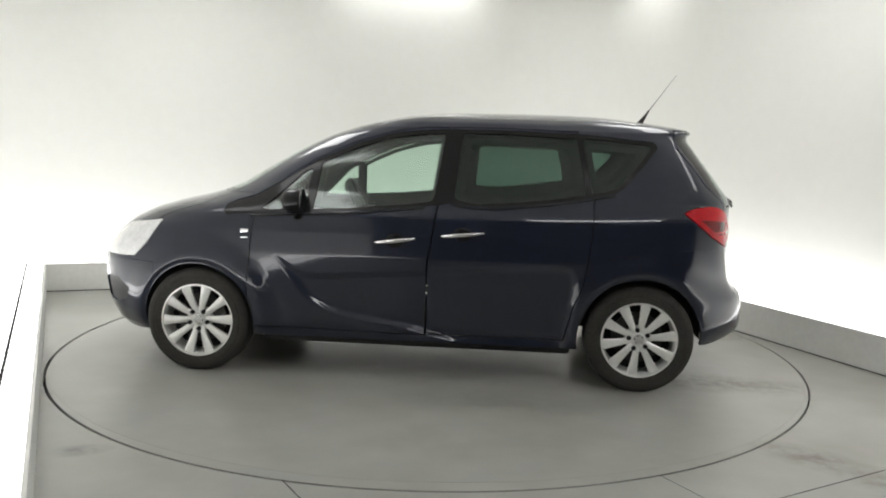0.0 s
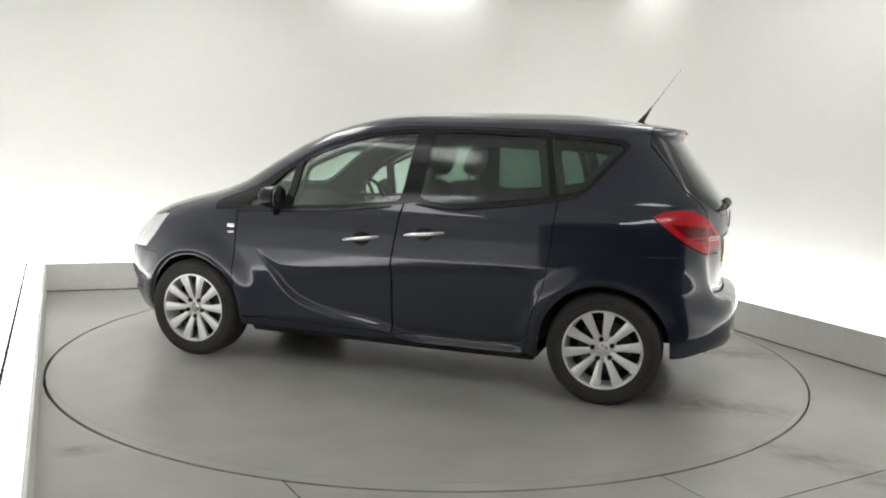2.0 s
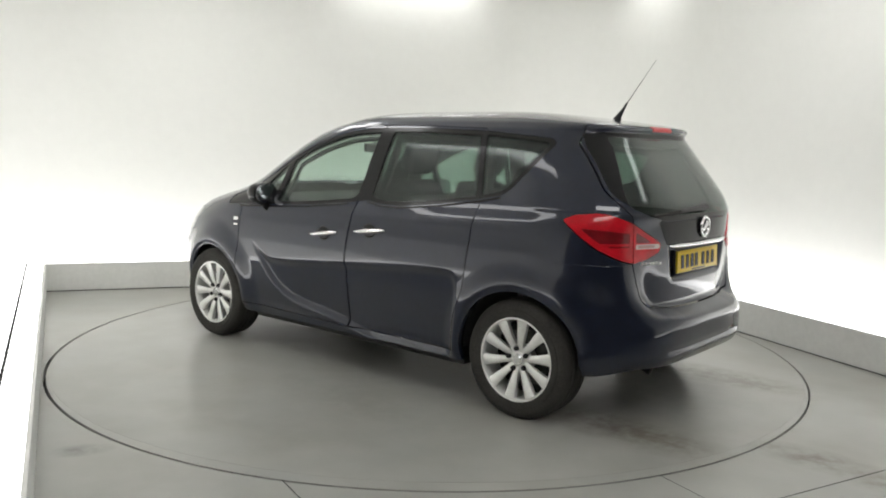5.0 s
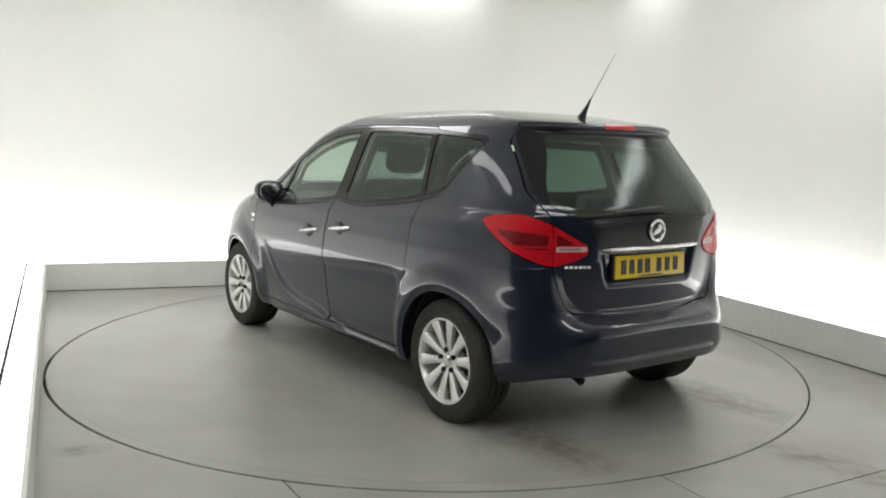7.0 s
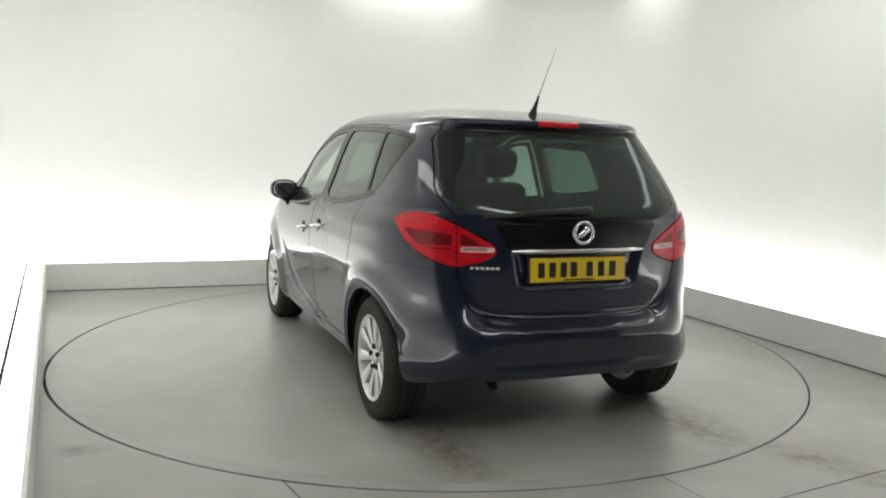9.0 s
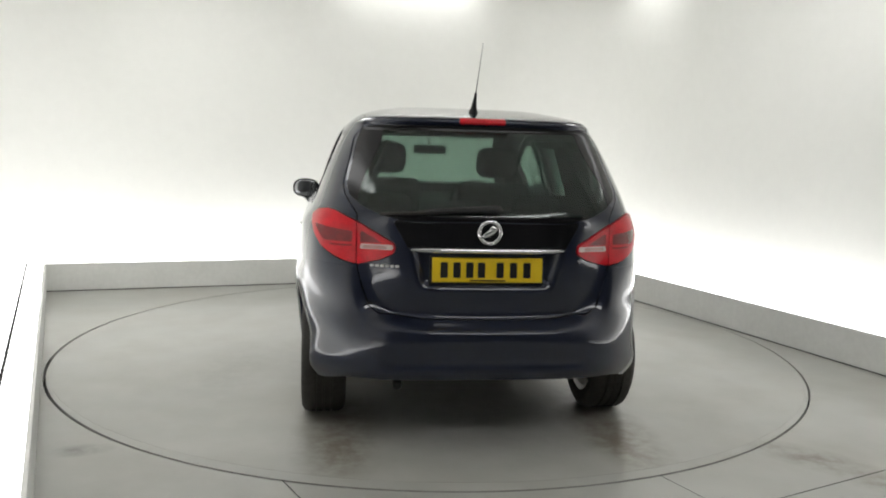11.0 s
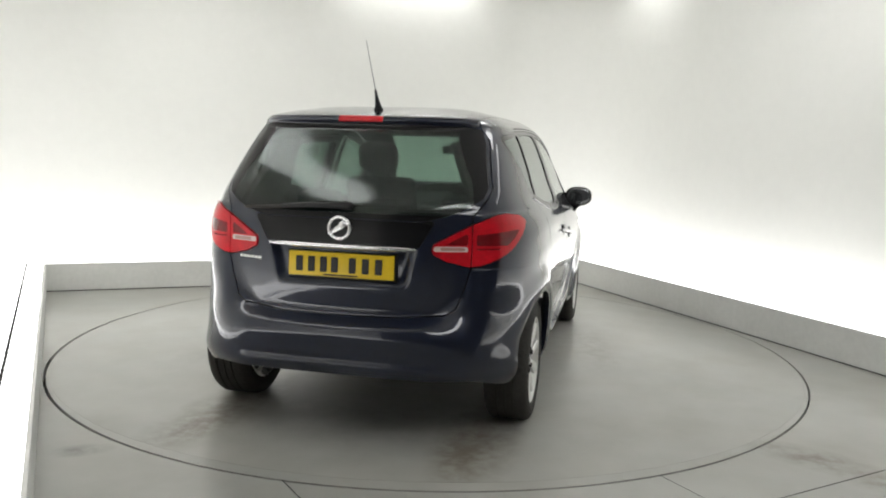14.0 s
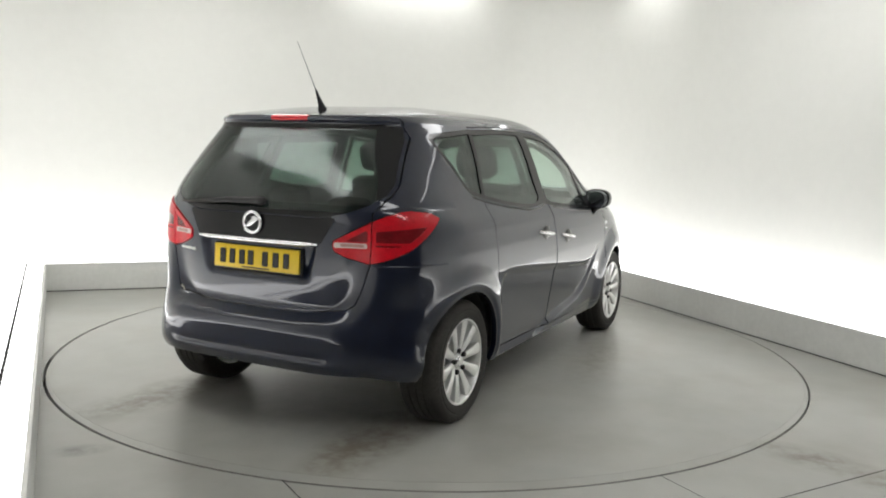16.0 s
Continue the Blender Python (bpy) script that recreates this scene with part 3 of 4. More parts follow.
def build_skin(car):
    v, n, t = body_surface()
    rest = [(v, n, t)]

    def take(field, gap=0.0022):
        """Cuts a panel out of what is left and leaves a narrow joint round it."""
        v, n, t = rest[0]
        f = field(v[:, 0], v[:, 1], v[:, 2], n)
        piece = compact(*clip(v, n, t, f - gap))
        rest[0] = compact(*clip(v, n, t, -f - gap))
        return piece

    def flank(poly):
        return lambda x, y, z, n: np.minimum(inside(poly, x, z), np.minimum(y - 0.35, n[:, 1] + 0.02))

    def tail(poly):
        return lambda x, y, z, n: np.minimum(inside(poly, y, z), -1.5 - x)

    # wheel openings
    for cx, r in ((AXLE, 0.352), (-AXLE, 0.362)):
        take(lambda x, y, z, n: np.minimum(r - np.hypot(x - cx, (z - HUB_Z)), y - 0.3), 0)
    # the lower edge, higher under the tail than under the doors
    take(lambda x, y, z, n: 0.205 + 0.035 * step(1.9, 1.2, x) + 0.045 * step(-1.35, -1.6, x) + 0.045 * step(-1.70, -1.93, x) - z, 0)
    windows = {}
    for name, poly in (("quarter_light", QUARTER_LIGHT), ("front_window", FRONT_WINDOW), ("rear_window", REAR_WINDOW), ("quarter_window", QUARTER_WINDOW)):
        windows[name] = take(flank(poly), 0.0)
    frit = take(lambda x, y, z, n: np.minimum(tail(REAR_GLASS)(x, y, z, n), np.maximum(np.maximum(y - 0.48 - 0.12 * step(1.48, 1.15, z), z - 1.475), 1.085 - z)), 0.0)
    rear_glass = take(tail(REAR_GLASS), 0.0)
    windscreen = take(lambda x, y, z, n: np.minimum(np.minimum(z - 1.105, 1.55 - z), np.minimum(x - (table(FRONT, z) - 0.22), 0.64 - 0.42 * (z - 1.1) - y)), 0.001)
    frame_trim = take(flank(DLO), 0.0)
    lamp = lambda x, y, z, n: np.minimum(np.minimum(inside(LAMP_SIDE, x, z), inside(LAMP_REAR, y, z)), -1.45 - x)
    chamber = take(lambda x, y, z, n: np.minimum(np.minimum(lamp(x, y, z, n) - 0.030, y - 0.625), np.minimum(1.030 - 0.12 * (0.88 - y) - z, z - 0.950)), 0.0)
    groove = take(lambda x, y, z, n: np.minimum(np.minimum(lamp(x, y, z, n) - 0.034, y - 0.625), np.minimum(0.938 - z, z - 0.929)), 0.0)
    chamber_inner = take(lambda x, y, z, n: np.minimum(np.minimum(lamp(x, y, z, n) - 0.026, 0.588 - y), np.minimum(1.02 - z, z - 0.951)), 0.0)
    bar_core = take(lambda x, y, z, n: np.minimum(np.minimum(np.minimum(0.575 - y, y - 0.468), lamp(x, y, z, n)), np.minimum(0.940 - z, z - 0.926)), 0.0)
    bar = take(lambda x, y, z, n: np.minimum(np.minimum(0.588 - y, lamp(x, y, z, n) - 0.008), np.minimum(0.945 - z, z - 0.921)), 0.0)
    lamp_outer = take(lambda x, y, z, n: np.minimum(lamp(x, y, z, n), y - 0.605))
    lamp_inner = take(lambda x, y, z, n: np.minimum(lamp(x, y, z, n), 0.607 - y))
    brake = take(lambda x, y, z, n: np.minimum(np.minimum(z - 1.512, 1.537 - z), np.minimum(0.112 - y, -1.55 - x)), 0.0)
    gloss = take(tail(BLACK_PANEL), 0.0012)
    gate = take(tail(TAILGATE), 0.003)
    fd, rd = take(flank(FRONT_DOOR), 0.0028), take(flank(REAR_DOOR), 0.0028)
    head = take(lambda x, y, z, n: np.minimum(inside(HEADLIGHT, x, z), y - 0.38))
    bumper_r = take(lambda x, y, z, n: np.minimum(-1.52 - x + 0.0 * z, 0.845 - z), 0.0)
    fog = take(flank([(2.03, 0.525), (1.90, 0.535), (1.80, 0.47), (1.83, 0.40), (1.93, 0.365), (2.05, 0.38)]), 0.0)
    bumper_f = take(lambda x, y, z, n: np.minimum(x - 1.60, 0.655 - z), 0.0008)
    bonnet = take(lambda x, y, z, n: np.minimum(np.minimum(x - 1.27, z - 0.78 + 0 * x), np.minimum(0.735 - y, n[:, 2] - 0.25)), 0.002)
    roof = take(lambda x, y, z, n: np.minimum(z - 1.53, 0.56 - y), 0.0012)
    fender = take(lambda x, y, z, n: np.minimum(x - 0.99, 1.09 - z), 0.001)

    left_right = lambda p: (p, mirror(p))
    lined = [PAINT, CABIN]
    both = lambda name, p, mats, label="", **k: shell(name, left_right(p), mats, car, label=label, **k)
    both("body_shell", rest[0], lined, thick=0.03)
    both("roof", roof, [PAINT, HEADLINING], thick=0.025)
    tailgate = both("tailgate", gate, lined, "navy tailgate with a plate recess", thick=0.03)
    both("rear_bumper", bumper_r, [PAINT, UNDER], "navy wrap-round rear bumper")
    both("front_bumper", bumper_f, [PAINT, UNDER])
    both("bonnet", bonnet, [PAINT, UNDER])
    both("windscreen", windscreen, [GLASS_CLEAR], "clear windscreen", thick=0.005)
    shell("rear_window_glass", left_right(rear_glass), [GLASS_TINT], tailgate, thick=0.004, label="dark tinted tailgate glass", lift=-0.002)
    shell("glass_border", left_right(frit), [TRIM], tailgate, thick=0.006, label="black border of the tailgate glass", lift=-0.001)
    shell("gloss_panel", left_right(gloss), [TRIM], tailgate, thick=0.01, label="black gloss panel below the glass")
    shell("brake_light", left_right(brake), [RED], tailgate, thick=0.02, label="red high-level brake light", lift=0.003)
    for side, p in enumerate((lambda q: q, mirror)):
        doors = [shell("front_door", [p(fd)], lined, car, thick=0.03), shell("rear_door", [p(rd)], lined, car, thick=0.03)]
        shell("fog_lamp_recess", [p(fog)], [PLASTIC], car, thick=0.01, lift=-0.012, label="black fog lamp recess")
        shell("front_fender", [p(fender)], [PAINT, UNDER], car)
        shell("window_surround", [p(frame_trim)], [TRIM, CABIN], car, thick=0.03, lift=-0.003, label="black window surround and pillars")
        shell("quarter_light", [p(windows["quarter_light"])], [GLASS_CLEAR], doors[0], thick=0.004, lift=-0.008)
        shell("front_window", [p(windows["front_window"])], [GLASS_CLEAR], doors[0], thick=0.004, lift=-0.008, label="clear door glass")
        shell("rear_window", [p(windows["rear_window"])], [GLASS_TINT], doors[1], thick=0.004, lift=-0.008, label="tinted privacy glass")
        shell("quarter_window", [p(windows["quarter_window"])], [GLASS_TINT], car, thick=0.004, lift=-0.008, label="tinted privacy glass")
        # inner door frames and pillar linings seen through the glass
        for name, poly, inset, d in (("front_window", FRONT_WINDOW, 0.022, doors[0]), ("rear_window", REAR_WINDOW, 0.05, doors[1]), ("quarter_window", QUARTER_WINDOW, 0.042, car)):
            v, n, t = windows[name]
            shell("window_lining", [p(compact(*clip(v, n, t, inset - inside(poly, v[:, 0], v[:, 2]))))], [CABIN], d, thick=0.02, lift=-0.045)
        shell("headlight", [p(head)], [LENS, PLASTIC], car, thick=0.05, label="clear headlight")
        shell("tail_light", [p(lamp_outer)], [RED, PLASTIC], car, thick=0.05, lift=0.006, label="red wrap-round tail light")
        shell("tail_light", [p(lamp_inner)], [RED, PLASTIC], tailgate, thick=0.04, lift=0.006, label="red tail light on the tailgate")
        shell("lamp_chamber", [p(chamber)], [RED_DARK], car, thick=0.03, lift=0.004, label="dark red lamp chamber")
        shell("lamp_chamber", [p(chamber_inner)], [RED_DARK], tailgate, thick=0.03, lift=0.004, label="dark red lamp chamber")
        shell("lamp_groove", [p(groove)], [RED_DARK], car, thick=0.03, lift=0.002, label="dark groove in the lamp")
        shell("reversing_lens", [p(bar)], [REVERSE], tailgate, thick=0.03, lift=0.0075, label="pale reversing lens")
        shell("lens_reflector", [p(bar_core)], [LENS_PINK], tailgate, thick=0.03, lift=0.005, label="rosy reflector in the reversing lens")
        for k, d in enumerate(doors):
            d["label"] = ("navy front door with chrome handle", "navy rear-hinged rear door with chrome handle")[k]
    return tailgate


def wheel_meshes():
    w = 0.112
    tyre = lathe([(0.222, -w + 0.008), (0.25, -w), (0.262, -w), (0.265, -w + 0.003), (0.27, -w + 0.001), (0.285, -w + 0.002), (0.305, -w + 0.014), (TYRE_R, -w + 0.034), (TYRE_R, -0.046), (TYRE_R - 0.007, -0.044), (TYRE_R - 0.007, -0.036), (TYRE_R, -0.034), (TYRE_R, -0.006), (TYRE_R - 0.007, -0.004),
                  (TYRE_R - 0.007, 0.004), (TYRE_R, 0.006), (TYRE_R, 0.034), (TYRE_R - 0.007, 0.036), (TYRE_R - 0.007, 0.044), (TYRE_R, 0.046), (TYRE_R, w - 0.034), (0.305, w - 0.014), (0.285, w - 0.002), (0.27, w - 0.001), (0.265, w - 0.003), (0.262, w), (0.25, w), (0.222, w - 0.008)], 72)
    rim = lathe([(0.222, -0.10), (0.226, 0.098), (0.223, 0.104), (0.214, 0.104), (0.207, 0.094), (0.202, 0.03), (0.196, -0.09)], 72)
    barrel = lathe([(0.001, -0.01), (0.203, -0.02), (0.203, -0.03), (0.001, -0.03)], 48)
    disc = lathe([(0.04, 0.01), (0.15, 0.01), (0.15, -0.004), (0.04, -0.004)], 48)
    spokes = []
    bm = bmesh.new()
    sec = [(0.045, 0.016, 0.074, 0.05), (0.085, 0.018, 0.085, 0.05), (0.13, 0.022, 0.092, 0.055), (0.175, 0.027, 0.097, 0.06), (0.200, 0.031, 0.099, 0.06), (0.213, 0.036, 0.099, 0.07)]
    rings = []
    for r, hw, y, d in sec:
        rings.append([bm.verts.new(p) for p in ((-hw, y - 0.006, r), (-hw * 0.55, y, r), (hw * 0.55, y, r), (hw, y - 0.006, r), (hw * 0.8, y - d * 0.6, r), (-hw * 0.8, y - d * 0.6, r))])
    for a, b in zip(rings, rings[1:]):
        for k in range(6):
            bm.faces.new((a[k], a[(k + 1) % 6], b[(k + 1) % 6], b[k]))
    bm.faces.new(rings[0]), bm.faces.new(rings[-1])
    hub = lathe([(0.001, 0.082), (0.034, 0.08), (0.04, 0.072), (0.072, 0.07), (0.078, 0.06), (0.07, 0.0), (0.001, 0.0)], 40)
    cap = lathe([(0.001, 0.090), (0.024, 0.089), (0.029, 0.083), (0.029, 0.076), (0.001, 0.076)], 32)
    bolt = lathe([(0.001, 0.093), (0.010, 0.092), (0.0135, 0.088), (0.0135, 0.070), (0.001, 0.070)], 10)
    return tyre, rim, barrel, disc, bm, hub, cap, bolt


def build_wheels(car):
    first = None
    for x, side, steer in ((AXLE, 1, 0), (-AXLE, 1, 0), (AXLE, -1, 0), (-AXLE, -1, 0)):
        m = pose(x, side * (TRACK - 0.078 + (0.012 if x > 0 else 0.0)), HUB_Z, 0, 0 if side > 0 else 0, 0 if side > 0 else 180) @ pose(0, 0, 0, 0, 11 * x + 6, 0)
        if first is None:
            first = new("wheel")
            first.parent = car
            tagged(first, "silver ten-spoke alloy wheel with a black tyre")
            tyre, rim, barrel, disc, spoke, hub, cap, bolt = wheel_meshes()
            part("tyre", tyre, RUBBER, first, "black road tyre")
            part("rim", rim, ALLOY, first)
            part("backing", barrel, BARREL, first)
            part("brake_disc", disc, STEEL, first)
            s = part("spoke", spoke, ALLOY, first)
            for i in range(1, 10):
                c = new("spoke", s.data)
                c.parent, c.matrix_basis = first, pose(0, 0, 0, 0, 36 * i, 0)
            part("hub", hub, ALLOY, first)
            part("centre_cap", cap, CHROME, first, "chrome centre cap")
            b = part("wheel_bolt", bolt, PLASTIC, first)
            b.matrix_basis = pose(0.057, 0, 0)
            for i in range(1, 5):
                c = new("wheel_bolt", b.data)
                a = 2 * math.pi * i / 5
                c.parent, c.matrix_basis = first, pose(0.057 * math.cos(a), 0, 0.057 * math.sin(a))
            first.matrix_basis = m
        else:
            copy_thing(first, m)


def build_underside(car):
    """Dark floor pan, wheel housings, sills."""
    part("floor_pan", joined(box(-0.93, 0.93, -0.78, 0.78, 0.19, 0.24, 0.02), box(-1.72, -0.9, -0.48, 0.48, 0.30, 0.36, 0.02), box(0.9, 1.95, -0.50, 0.50, 0.2, 0.28, 0.02)), UNDER, car)
    for x in (AXLE, -AXLE):
        for s in (1, -1):
            bm = bmesh.new()
            k = 20
            rows = [[], [], []]
            for i in range(k + 1):
                a = math.pi * (-0.01 + 1.02 * i / k)
                for q, (y, r) in enumerate(((0.745 if math.cos(a) * x > -0.1 else 0.832, 0.364), (0.48, 0.364), (0.48, 0.02))):
                    rows[q].append(bm.verts.new((x + r * math.cos(a), s * y, HUB_Z + 0.01 + r * math.sin(a))))
            for a, b in zip(rows, rows[1:]):
                for i in range(k):
                    bm.faces.new((a[i], a[i + 1], b[i + 1], b[i]))
            o = part("wheel_housing", bm, UNDER, car)


def add_cabin(car):
    def seat(x, y, base_z=0.48, width=0.50, back=0.62, recline=-18, rise=0.05):
        s = new("seat")
        s.parent = car
        part("cushion", box(-0.25, 0.27, -width / 2, width / 2, 0, 0.16, 0.05, 3), CLOTH, s)
        part("backrest", box(-0.08, 0.06, -width / 2 + 0.01, width / 2 - 0.01, 0, back, 0.05, 3, pose(-0.22, 0, 0.08, 0, recline, 0)), CLOTH, s)
        top = pose(-0.22, 0, 0.08, 0, recline, 0)
        tall = 0.10 if rise else 0.06
        part("headrest", ellipsoid(0.055, 0.135, tall, top @ pose(-0.01, 0, back + rise + tall), power=0.55), CLOTH, s)
        for q in (-0.06, 0.06):
            part("headrest_post", tube([top @ Vector((-0.01, q, back - 0.02)), top @ Vector((-0.01, q, back + 0.07))], 0.006), CHROME, s)
        s.matrix_basis = pose(x, y, base_z)
        return tagged(s, "charcoal cloth seat with a headrest")

    seat(0.27, 0.37, 0.51)
    seat(0.27, -0.37, 0.49)
    for y in (0.42, -0.42):
        seat(-0.72, y, 0.46, 0.46, 0.50, -16, 0.0)
    seat(-0.72, 0.0, 0.46, 0.34, 0.46, -16, 0.0)
    # dashboard with a hooded top, steering wheel on the driver's side (right)
    bm = prism([(0.70, 0.62), (0.66, 0.80), (0.72, 0.93), (0.80, 0.97), (1.0, 0.99), (1.22, 1.03), (1.22, 0.62)], 1.44, pose(0, 0.72, 0, 90), 0.02)
    part("dashboard", bm, CABIN, car, "dark moulded dashboard")
    wheel = new("steering_wheel")
    wheel.parent = car
    ring = [(0.185 + 0.014 * math.cos(a), 0.014 * math.sin(a)) for a in (2 * math.pi * i / 10 for i in range(10))]
    part("rim", lathe(ring, 40, "Z"), PLASTIC, wheel)
    part("boss", joined(box(-0.07, 0.07, -0.06, 0.06, -0.03, 0.015, 0.02), box(-0.18, 0.18, -0.02, 0.02, -0.02, -0.003, 0.004), box(-0.018, 0.018, -0.18, 0, -0.02, -0.003, 0.004)), PLASTIC, wheel)
    wheel.matrix_basis = pose(0.56, -0.37, 0.97, 0, -65, 0) @ pose(0, 0, 0, 0, 0, 90)
    tagged(wheel, "black steering wheel")
    m = new("interior_mirror")
    m.parent = car
    part("housing", box(-0.02, 0.02, -0.12, 0.12, -0.032, 0.032, 0.014), PLASTIC, m)
    part("stalk", tube([(0.01, 0, 0.02), (0.07, 0, 0.085)], 0.009), PLASTIC, m)
    m.matrix_basis = pose(0.56, -0.01, 1.375)
    tagged(m, "black interior rear-view mirror")
    # inner linings of the rearmost pillars, leaning inwards
    for q in (1, -1):
        lean = Matrix(((1, 0, 0, 0), (0, -q * 0.42, -q * 0.9, q * 0.63), (0, 0.9, -0.42, 1.05), (0, 0, 0, 1)))
        part("pillar_trim", prism([(-1.22, 0.10), (-1.36, 0.37), (-1.40, 0.42), (-1.56, 0.42), (-1.66, 0.20), (-1.74, 0.02), (-1.4, 0.0)], 0.03, lean, 0.006), CABIN, car)
    # header over the windscreen, its shadow put into the colour by the dark lining
    part("windscreen_header", box(0.10, 0.40, -0.50, 0.50, 1.468, 1.505, 0.012), CABIN, car)
    part("parcel_shelf", box(-1.78, -1.12, -0.60, 0.60, 1.03, 1.05, 0.008), CABIN, car)
    part("boot_lining", box(-1.86, -1.10, -0.62, 0.62, 0.5, 0.56, 0.02), CABIN, car)


def build_car():
    car = tagged(new("car"), "dark navy five-door people carrier with silver alloy wheels on a turntable", "car")
    gate = build_skin(car)
    build_wheels(car)
    build_underside(car)
    add_cabin(car)
    add_details(car, gate)
    return car

def skin_y(x, z):
    """How far out the flank lies at a place of the side view."""
    px, py = contour(z, 160, 160)
    y = float(np.interp(x, px[::-1], py[::-1]))
    return y + float(relief(np.array(x), np.array(z))) * float(step(1.12, 1.0, np.array(z)))


def skin_x(y, z):
    """Where the tail lies at a place of the rear view."""
    px, py = contour(z, 160, 160)
    x = float(np.interp(abs(y), py[::-1][:150], px[::-1][:150]))
    return x + float(tail_shift(np.array(x), np.array(abs(y)), np.array(z)))


def ellipsoid(rx, ry, rz, m=AXES, u=24, v=14, power=1.0):
    bm = bmesh.new()
    bmesh.ops.create_uvsphere(bm, u_segments=u, v_segments=v, radius=1)
    for w in bm.verts:
        p = w.co
        q = [math.copysign(abs(c) ** power, c) for c in p]
        w.co = m @ Vector((q[0] * rx, q[1] * ry, q[2] * rz))
    return bm


def door_mirror(car, s):
    m = tagged(new("door_mirror"), "black door mirror on a short arm")
    m.parent = car
    bm = ellipsoid(0.088, 0.098, 0.070, pose(0.0, 0.0, 0.0), power=0.8)
    for v in bm.verts:
        if v.co.x < -0.035:
            v.co.x = -0.035
    part("housing", bm, TRIM, m)
    g = ellipsoid(0.006, 0.082, 0.060, pose(-0.037, 0.0, 0.0), power=0.75)
    part("mirror_glass", g, MIRROR, m, "silvered mirror glass")
    part("arm", tube([(0.01, 0.0, -0.05), (0.0, -0.035, -0.085), (-0.005, -0.075, -0.105)], [0.034, 0.032, 0.036], 12), TRIM, m)
    part("mounting_foot", ellipsoid(0.125, 0.022, 0.026, pose(-0.055, -0.062, -0.128, 0, 3), power=0.8), TRIM, m, "black foot on the door")
    part("indicator_line", tube([(0.07, -0.04, 0.0), (0.075, 0.02, 0.0), (0.05, 0.08, 0.0)], 0.006, 8), LENS, m, "pale indicator lens")
    m.matrix_basis = pose(0.70, 0.905, 1.062) if s > 0 else Matrix.Diagonal((1, -1, 1, 1)) @ pose(0.70, 0.905, 1.062)
    return m


def door_handle(door, s, x0, z0, x1, z1):
    """A chrome pull with tapered ends over a dark finger cup."""
    n = 9
    pts, rad = [], []
    for i in range(n):
        f = i / (n - 1)
        x, z = x0 + f * (x1 - x0), z0 + f * (z1 - z0)
        pts.append((x, s * (skin_y(x, z) + 0.004 + 0.020 * math.sin(math.pi * f) ** 0.6), z))
        rad.append(0.006 + 0.0065 * math.sin(math.pi * f) ** 0.5)
    part("door_handle", tube(pts, rad, 12), CHROME, door, "chrome pull handle")
    xm, zm = x0 + 0.5 * (x1 - x0), z0 + 0.5 * (z1 - z0)
    part("handle_cup", ellipsoid(0.056, 0.009, 0.042, pose(xm, s * (skin_y(xm, zm) + 0.0), zm)), TRIM, door, "dark finger cup")


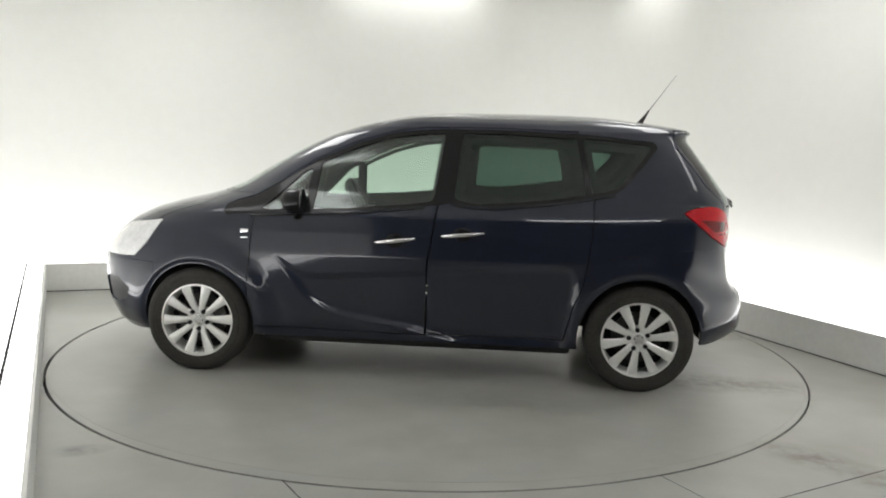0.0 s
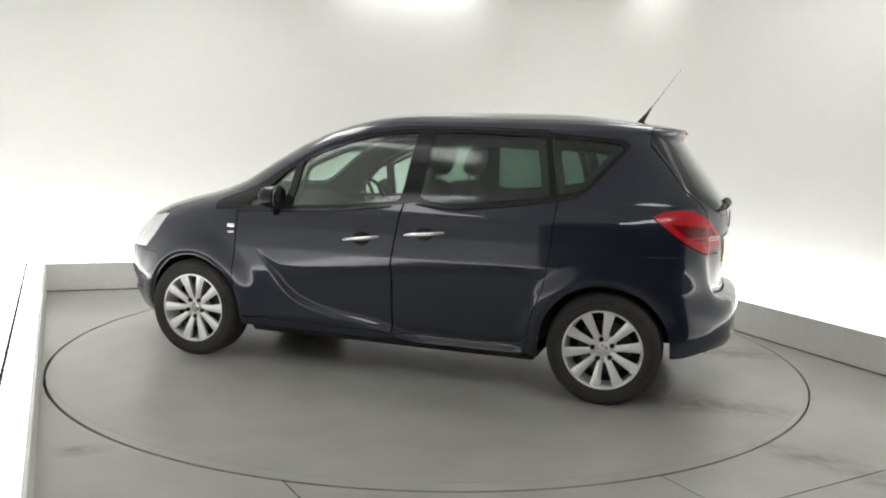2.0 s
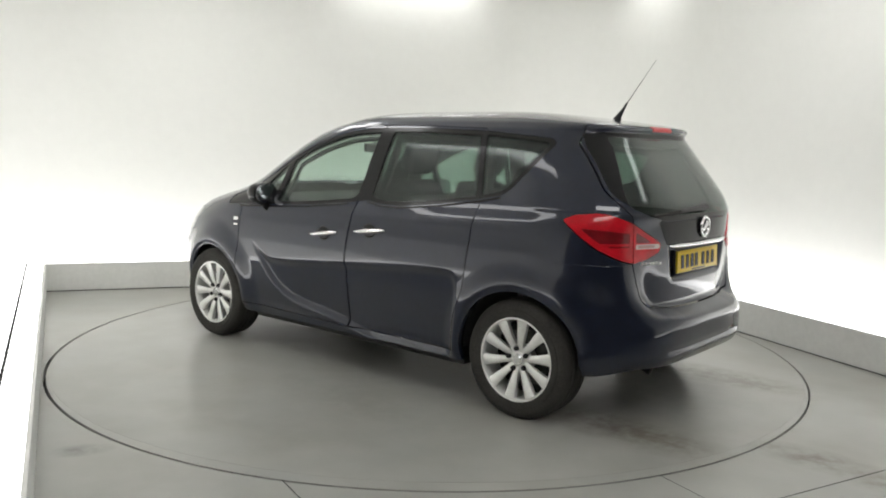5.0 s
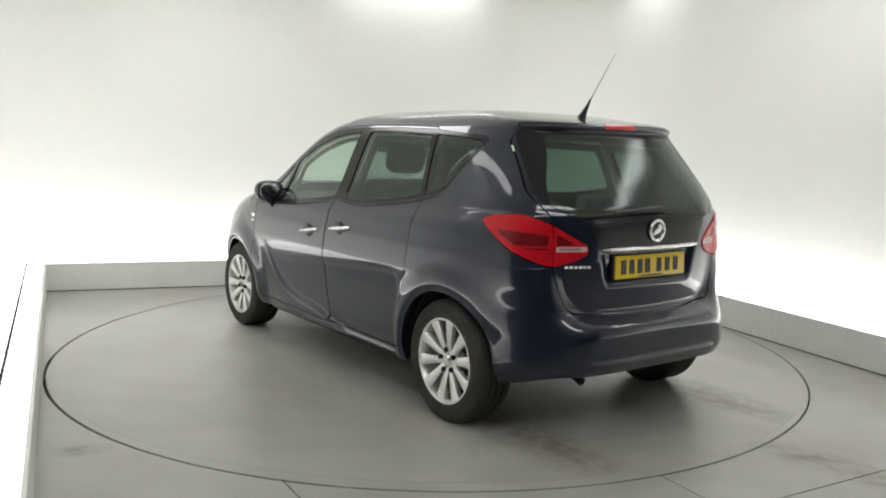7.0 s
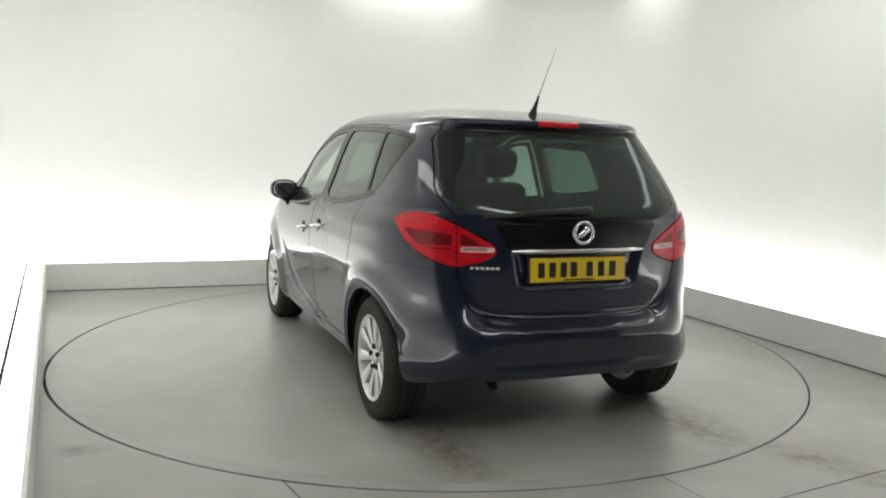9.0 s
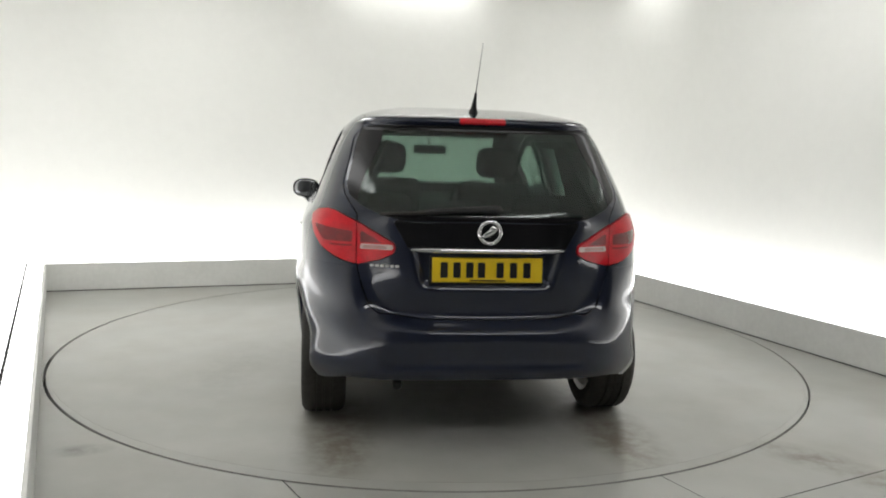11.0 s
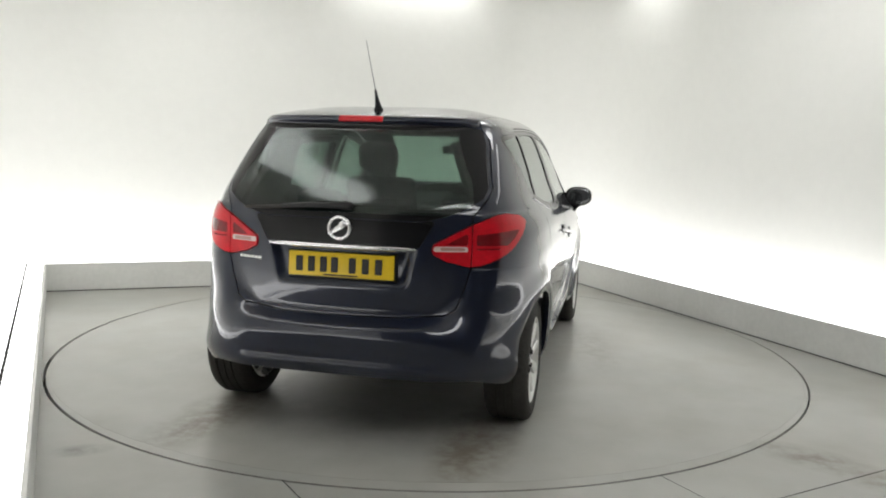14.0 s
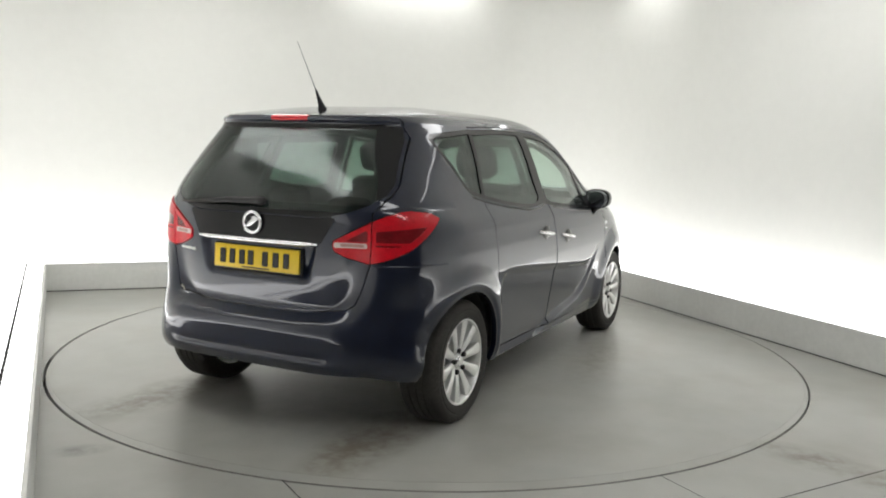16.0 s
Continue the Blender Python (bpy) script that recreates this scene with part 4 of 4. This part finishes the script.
def add_details(car, gate):
    doors = [o for o in car.children if o.name.startswith(("front_door", "rear_door"))]
    for d in doors:
        s = 1 if sum(v.co.y for v in d.data.vertices) > 0 else -1
        if d.name.startswith("front"):
            door_handle(d, s, 0.235, 0.832, 0.0, 0.862)
        else:
            door_handle(d, s, -0.155, 0.882, -0.40, 0.907)
    for s in (1, -1):
        door_mirror(car, s)
        # small emblem bars on the wing
        for x, z, w, h in ((1.022, 0.872, 0.05, 0.022), (1.022, 0.832, 0.042, 0.010)):
            y = skin_y(x, z)
            part("emblem", box(x - w / 2, x + w / 2, s * (y - 0.003), s * (y + 0.004), z - h / 2, z + h / 2, 0.002), CHROME, car, "small chrome emblem")
        # waist moulding under the windows
        pts = [(x, z) for x, z in ((0.99, 0.962), (0.60, 0.982), (0.30, 1.0), (-0.05, 1.04))]
        part("waist_seal", tube([(x, s * (skin_y(x, z) + 0.001), z) for x, z in pts], 0.006, 8), TRIM, car)
        pts = [(-0.2, 1.062), (-0.30, 1.046), (-0.47, 1.043), (-0.75, 1.073), (-1.0, 1.112), (-1.15, 1.142)]
        part("waist_seal", tube([(x, s * (skin_y(x, z) + 0.001), z) for x, z in pts], 0.005, 8), TRIM, car)
    # plate in its tray, with plain bars for its writing
    px = -1.907
    lean = pose(px, 0, 0.835, 0, 3)
    plate = part("number_plate", box(-0.006, 0.006, -0.26, 0.26, -0.0575, 0.0575, 0.003, 2, lean), YELLOW, gate, "yellow rear number plate")
    part("plate_holder", box(0.006, 0.02, -0.27, 0.27, -0.066, 0.066, 0.004, 2, lean), PLASTIC, gate, "black plate holder")
    for i, y in enumerate((0.205, 0.145, 0.085, 0.030, -0.058, -0.122, -0.186)):
        part("plate_bar", box(-0.0085, -0.005, y - 0.017, y + 0.017, -0.036, 0.036, 0.004, 1, lean), INK, plate, "plain black bar")
    part("dealer_line", box(-0.0085, -0.005, -0.085, 0.085, -0.052, -0.045, 0.001, 1, lean), INK, plate, "thin dark line of small print")
    # chrome bar over the plate
    ys = [-0.362 + 0.724 * i / 12 for i in range(13)]
    part("chrome_strip", tube([(skin_x(y, 0.932) - 0.006, y, 0.927) for y in ys], [0.004] + [0.0115] * 11 + [0.004], 10), CHROME, gate, "chrome strip over the plate")
    # round emblem: plain chrome ring on a dark disc with a slanted bar
    em = pose(skin_x(0, 1.013) - 0.005, 0, 1.013, 0, -90)
    ring = [(0.050 + 0.0085 * math.cos(a), 0.006 + 0.007 * math.sin(a)) for a in (2 * math.pi * i / 10 for i in range(10))]
    badge = part("badge", joined(*[_moved(lathe(ring, 36, "Z"), em)]), CHROME, gate, "round chrome emblem")
    part("badge_disc", _moved(lathe([(0.001, 0.006), (0.047, 0.006), (0.047, 0.0), (0.001, 0.0)], 32, "Z"), em), TRIM, badge)
    part("badge_bar", _moved(joined(ellipsoid(0.014, 0.040, 0.007, pose(0, 0, 0.008, 0, 0, 32)), ellipsoid(0.016, 0.016, 0.006, pose(0.016, -0.014, 0.008))), em), CHROME, badge)
    marks = [0.412 + 0.0225 * q for q in range(6)]
    part("script_bar", joined(*[box(-0.004, 0.006, y, y + 0.017, 0.840, 0.852, 0.0015, 1, pose(skin_x(y + 0.008, 0.846), 0, 0)) for y in marks]), ALLOY, gate, "plain chrome bar of lettering")
    # rear wiper with its arm and boot
    w = tagged(new("rear_wiper"), "black rear wiper at rest")
    w.parent = gate
    def at(y, z, out):
        return (skin_x(y, z) - out, y, z)
    part("arm", tube([at(-0.02, 1.118, 0.02), at(0.12, 1.115, 0.03), at(0.30, 1.105, 0.024)], [0.018, 0.014, 0.009], 10), PLASTIC, w)
    part("blade", tube([at(0.16, 1.108, 0.016), at(0.33, 1.098, 0.016), at(0.50, 1.088, 0.012)], [0.009, 0.010, 0.007], 8), RUBBER, w)
    part("boot", ellipsoid(0.025, 0.035, 0.022, pose(skin_x(0, 1.115) - 0.012, -0.025, 1.117)), PLASTIC, w)
    # roof aerial
    a = tagged(new("aerial"), "thin whip aerial on a black foot")
    a.parent = car
    part("foot", tube([(-1.375, 0, 1.578), (-1.385, 0, 1.600), (-1.415, 0, 1.645), (-1.432, 0, 1.675)], [0.026, 0.016, 0.008, 0.006], 12), PLASTIC, a)
    part("whip", tube([(-1.43, 0, 1.67), (-1.595, 0, 1.905)], [0.0022, 0.0009], 8), PLASTIC, a)
    # tail pipe, tow cover, underrun
    part("exhaust_pipe", tube([(-1.50, 0.40, 0.315), (-1.74, 0.40, 0.305), (-1.83, 0.405, 0.288), (-1.865, 0.405, 0.272)], 0.021, 14), UNDER, car, "dark sooty exhaust pipe")
    part("silencer", ellipsoid(0.22, 0.30, 0.075, pose(-1.48, 0.10, 0.335), power=0.7), UNDER, car)
    part("rear_axle", tube([(-AXLE + 0.05, -0.6, 0.28), (-AXLE + 0.12, 0, 0.27), (-AXLE + 0.05, 0.6, 0.28)], 0.04), UNDER, car)
    # grille shade and lower intake of the nose
    for z0, z1, hw in ((0.30, 0.42, 0.30), (0.53, 0.62, 0.25)):
        part("grille", box(2.05, 2.135, -hw, hw, z0, z1, 0.02), PLASTIC, car, "black front grille")


def _moved(bm, m):
    bm.transform(m)
    return bm


CAR = build_car()


# ---- what moves: the deck turns slowly and carries the car ----
TURN_0, TURN_RATE = 174.599, -7.022
CAR_OFF = Vector((0.0305, -0.0108, 0))


def motions():
    steps = [i * 0.5 for i in range(33)]
    deck = bpy.data.objects["turntable"]
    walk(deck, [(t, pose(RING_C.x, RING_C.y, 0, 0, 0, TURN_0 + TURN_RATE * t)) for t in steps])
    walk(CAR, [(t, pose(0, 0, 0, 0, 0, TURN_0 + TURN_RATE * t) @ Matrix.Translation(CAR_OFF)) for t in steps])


motions()
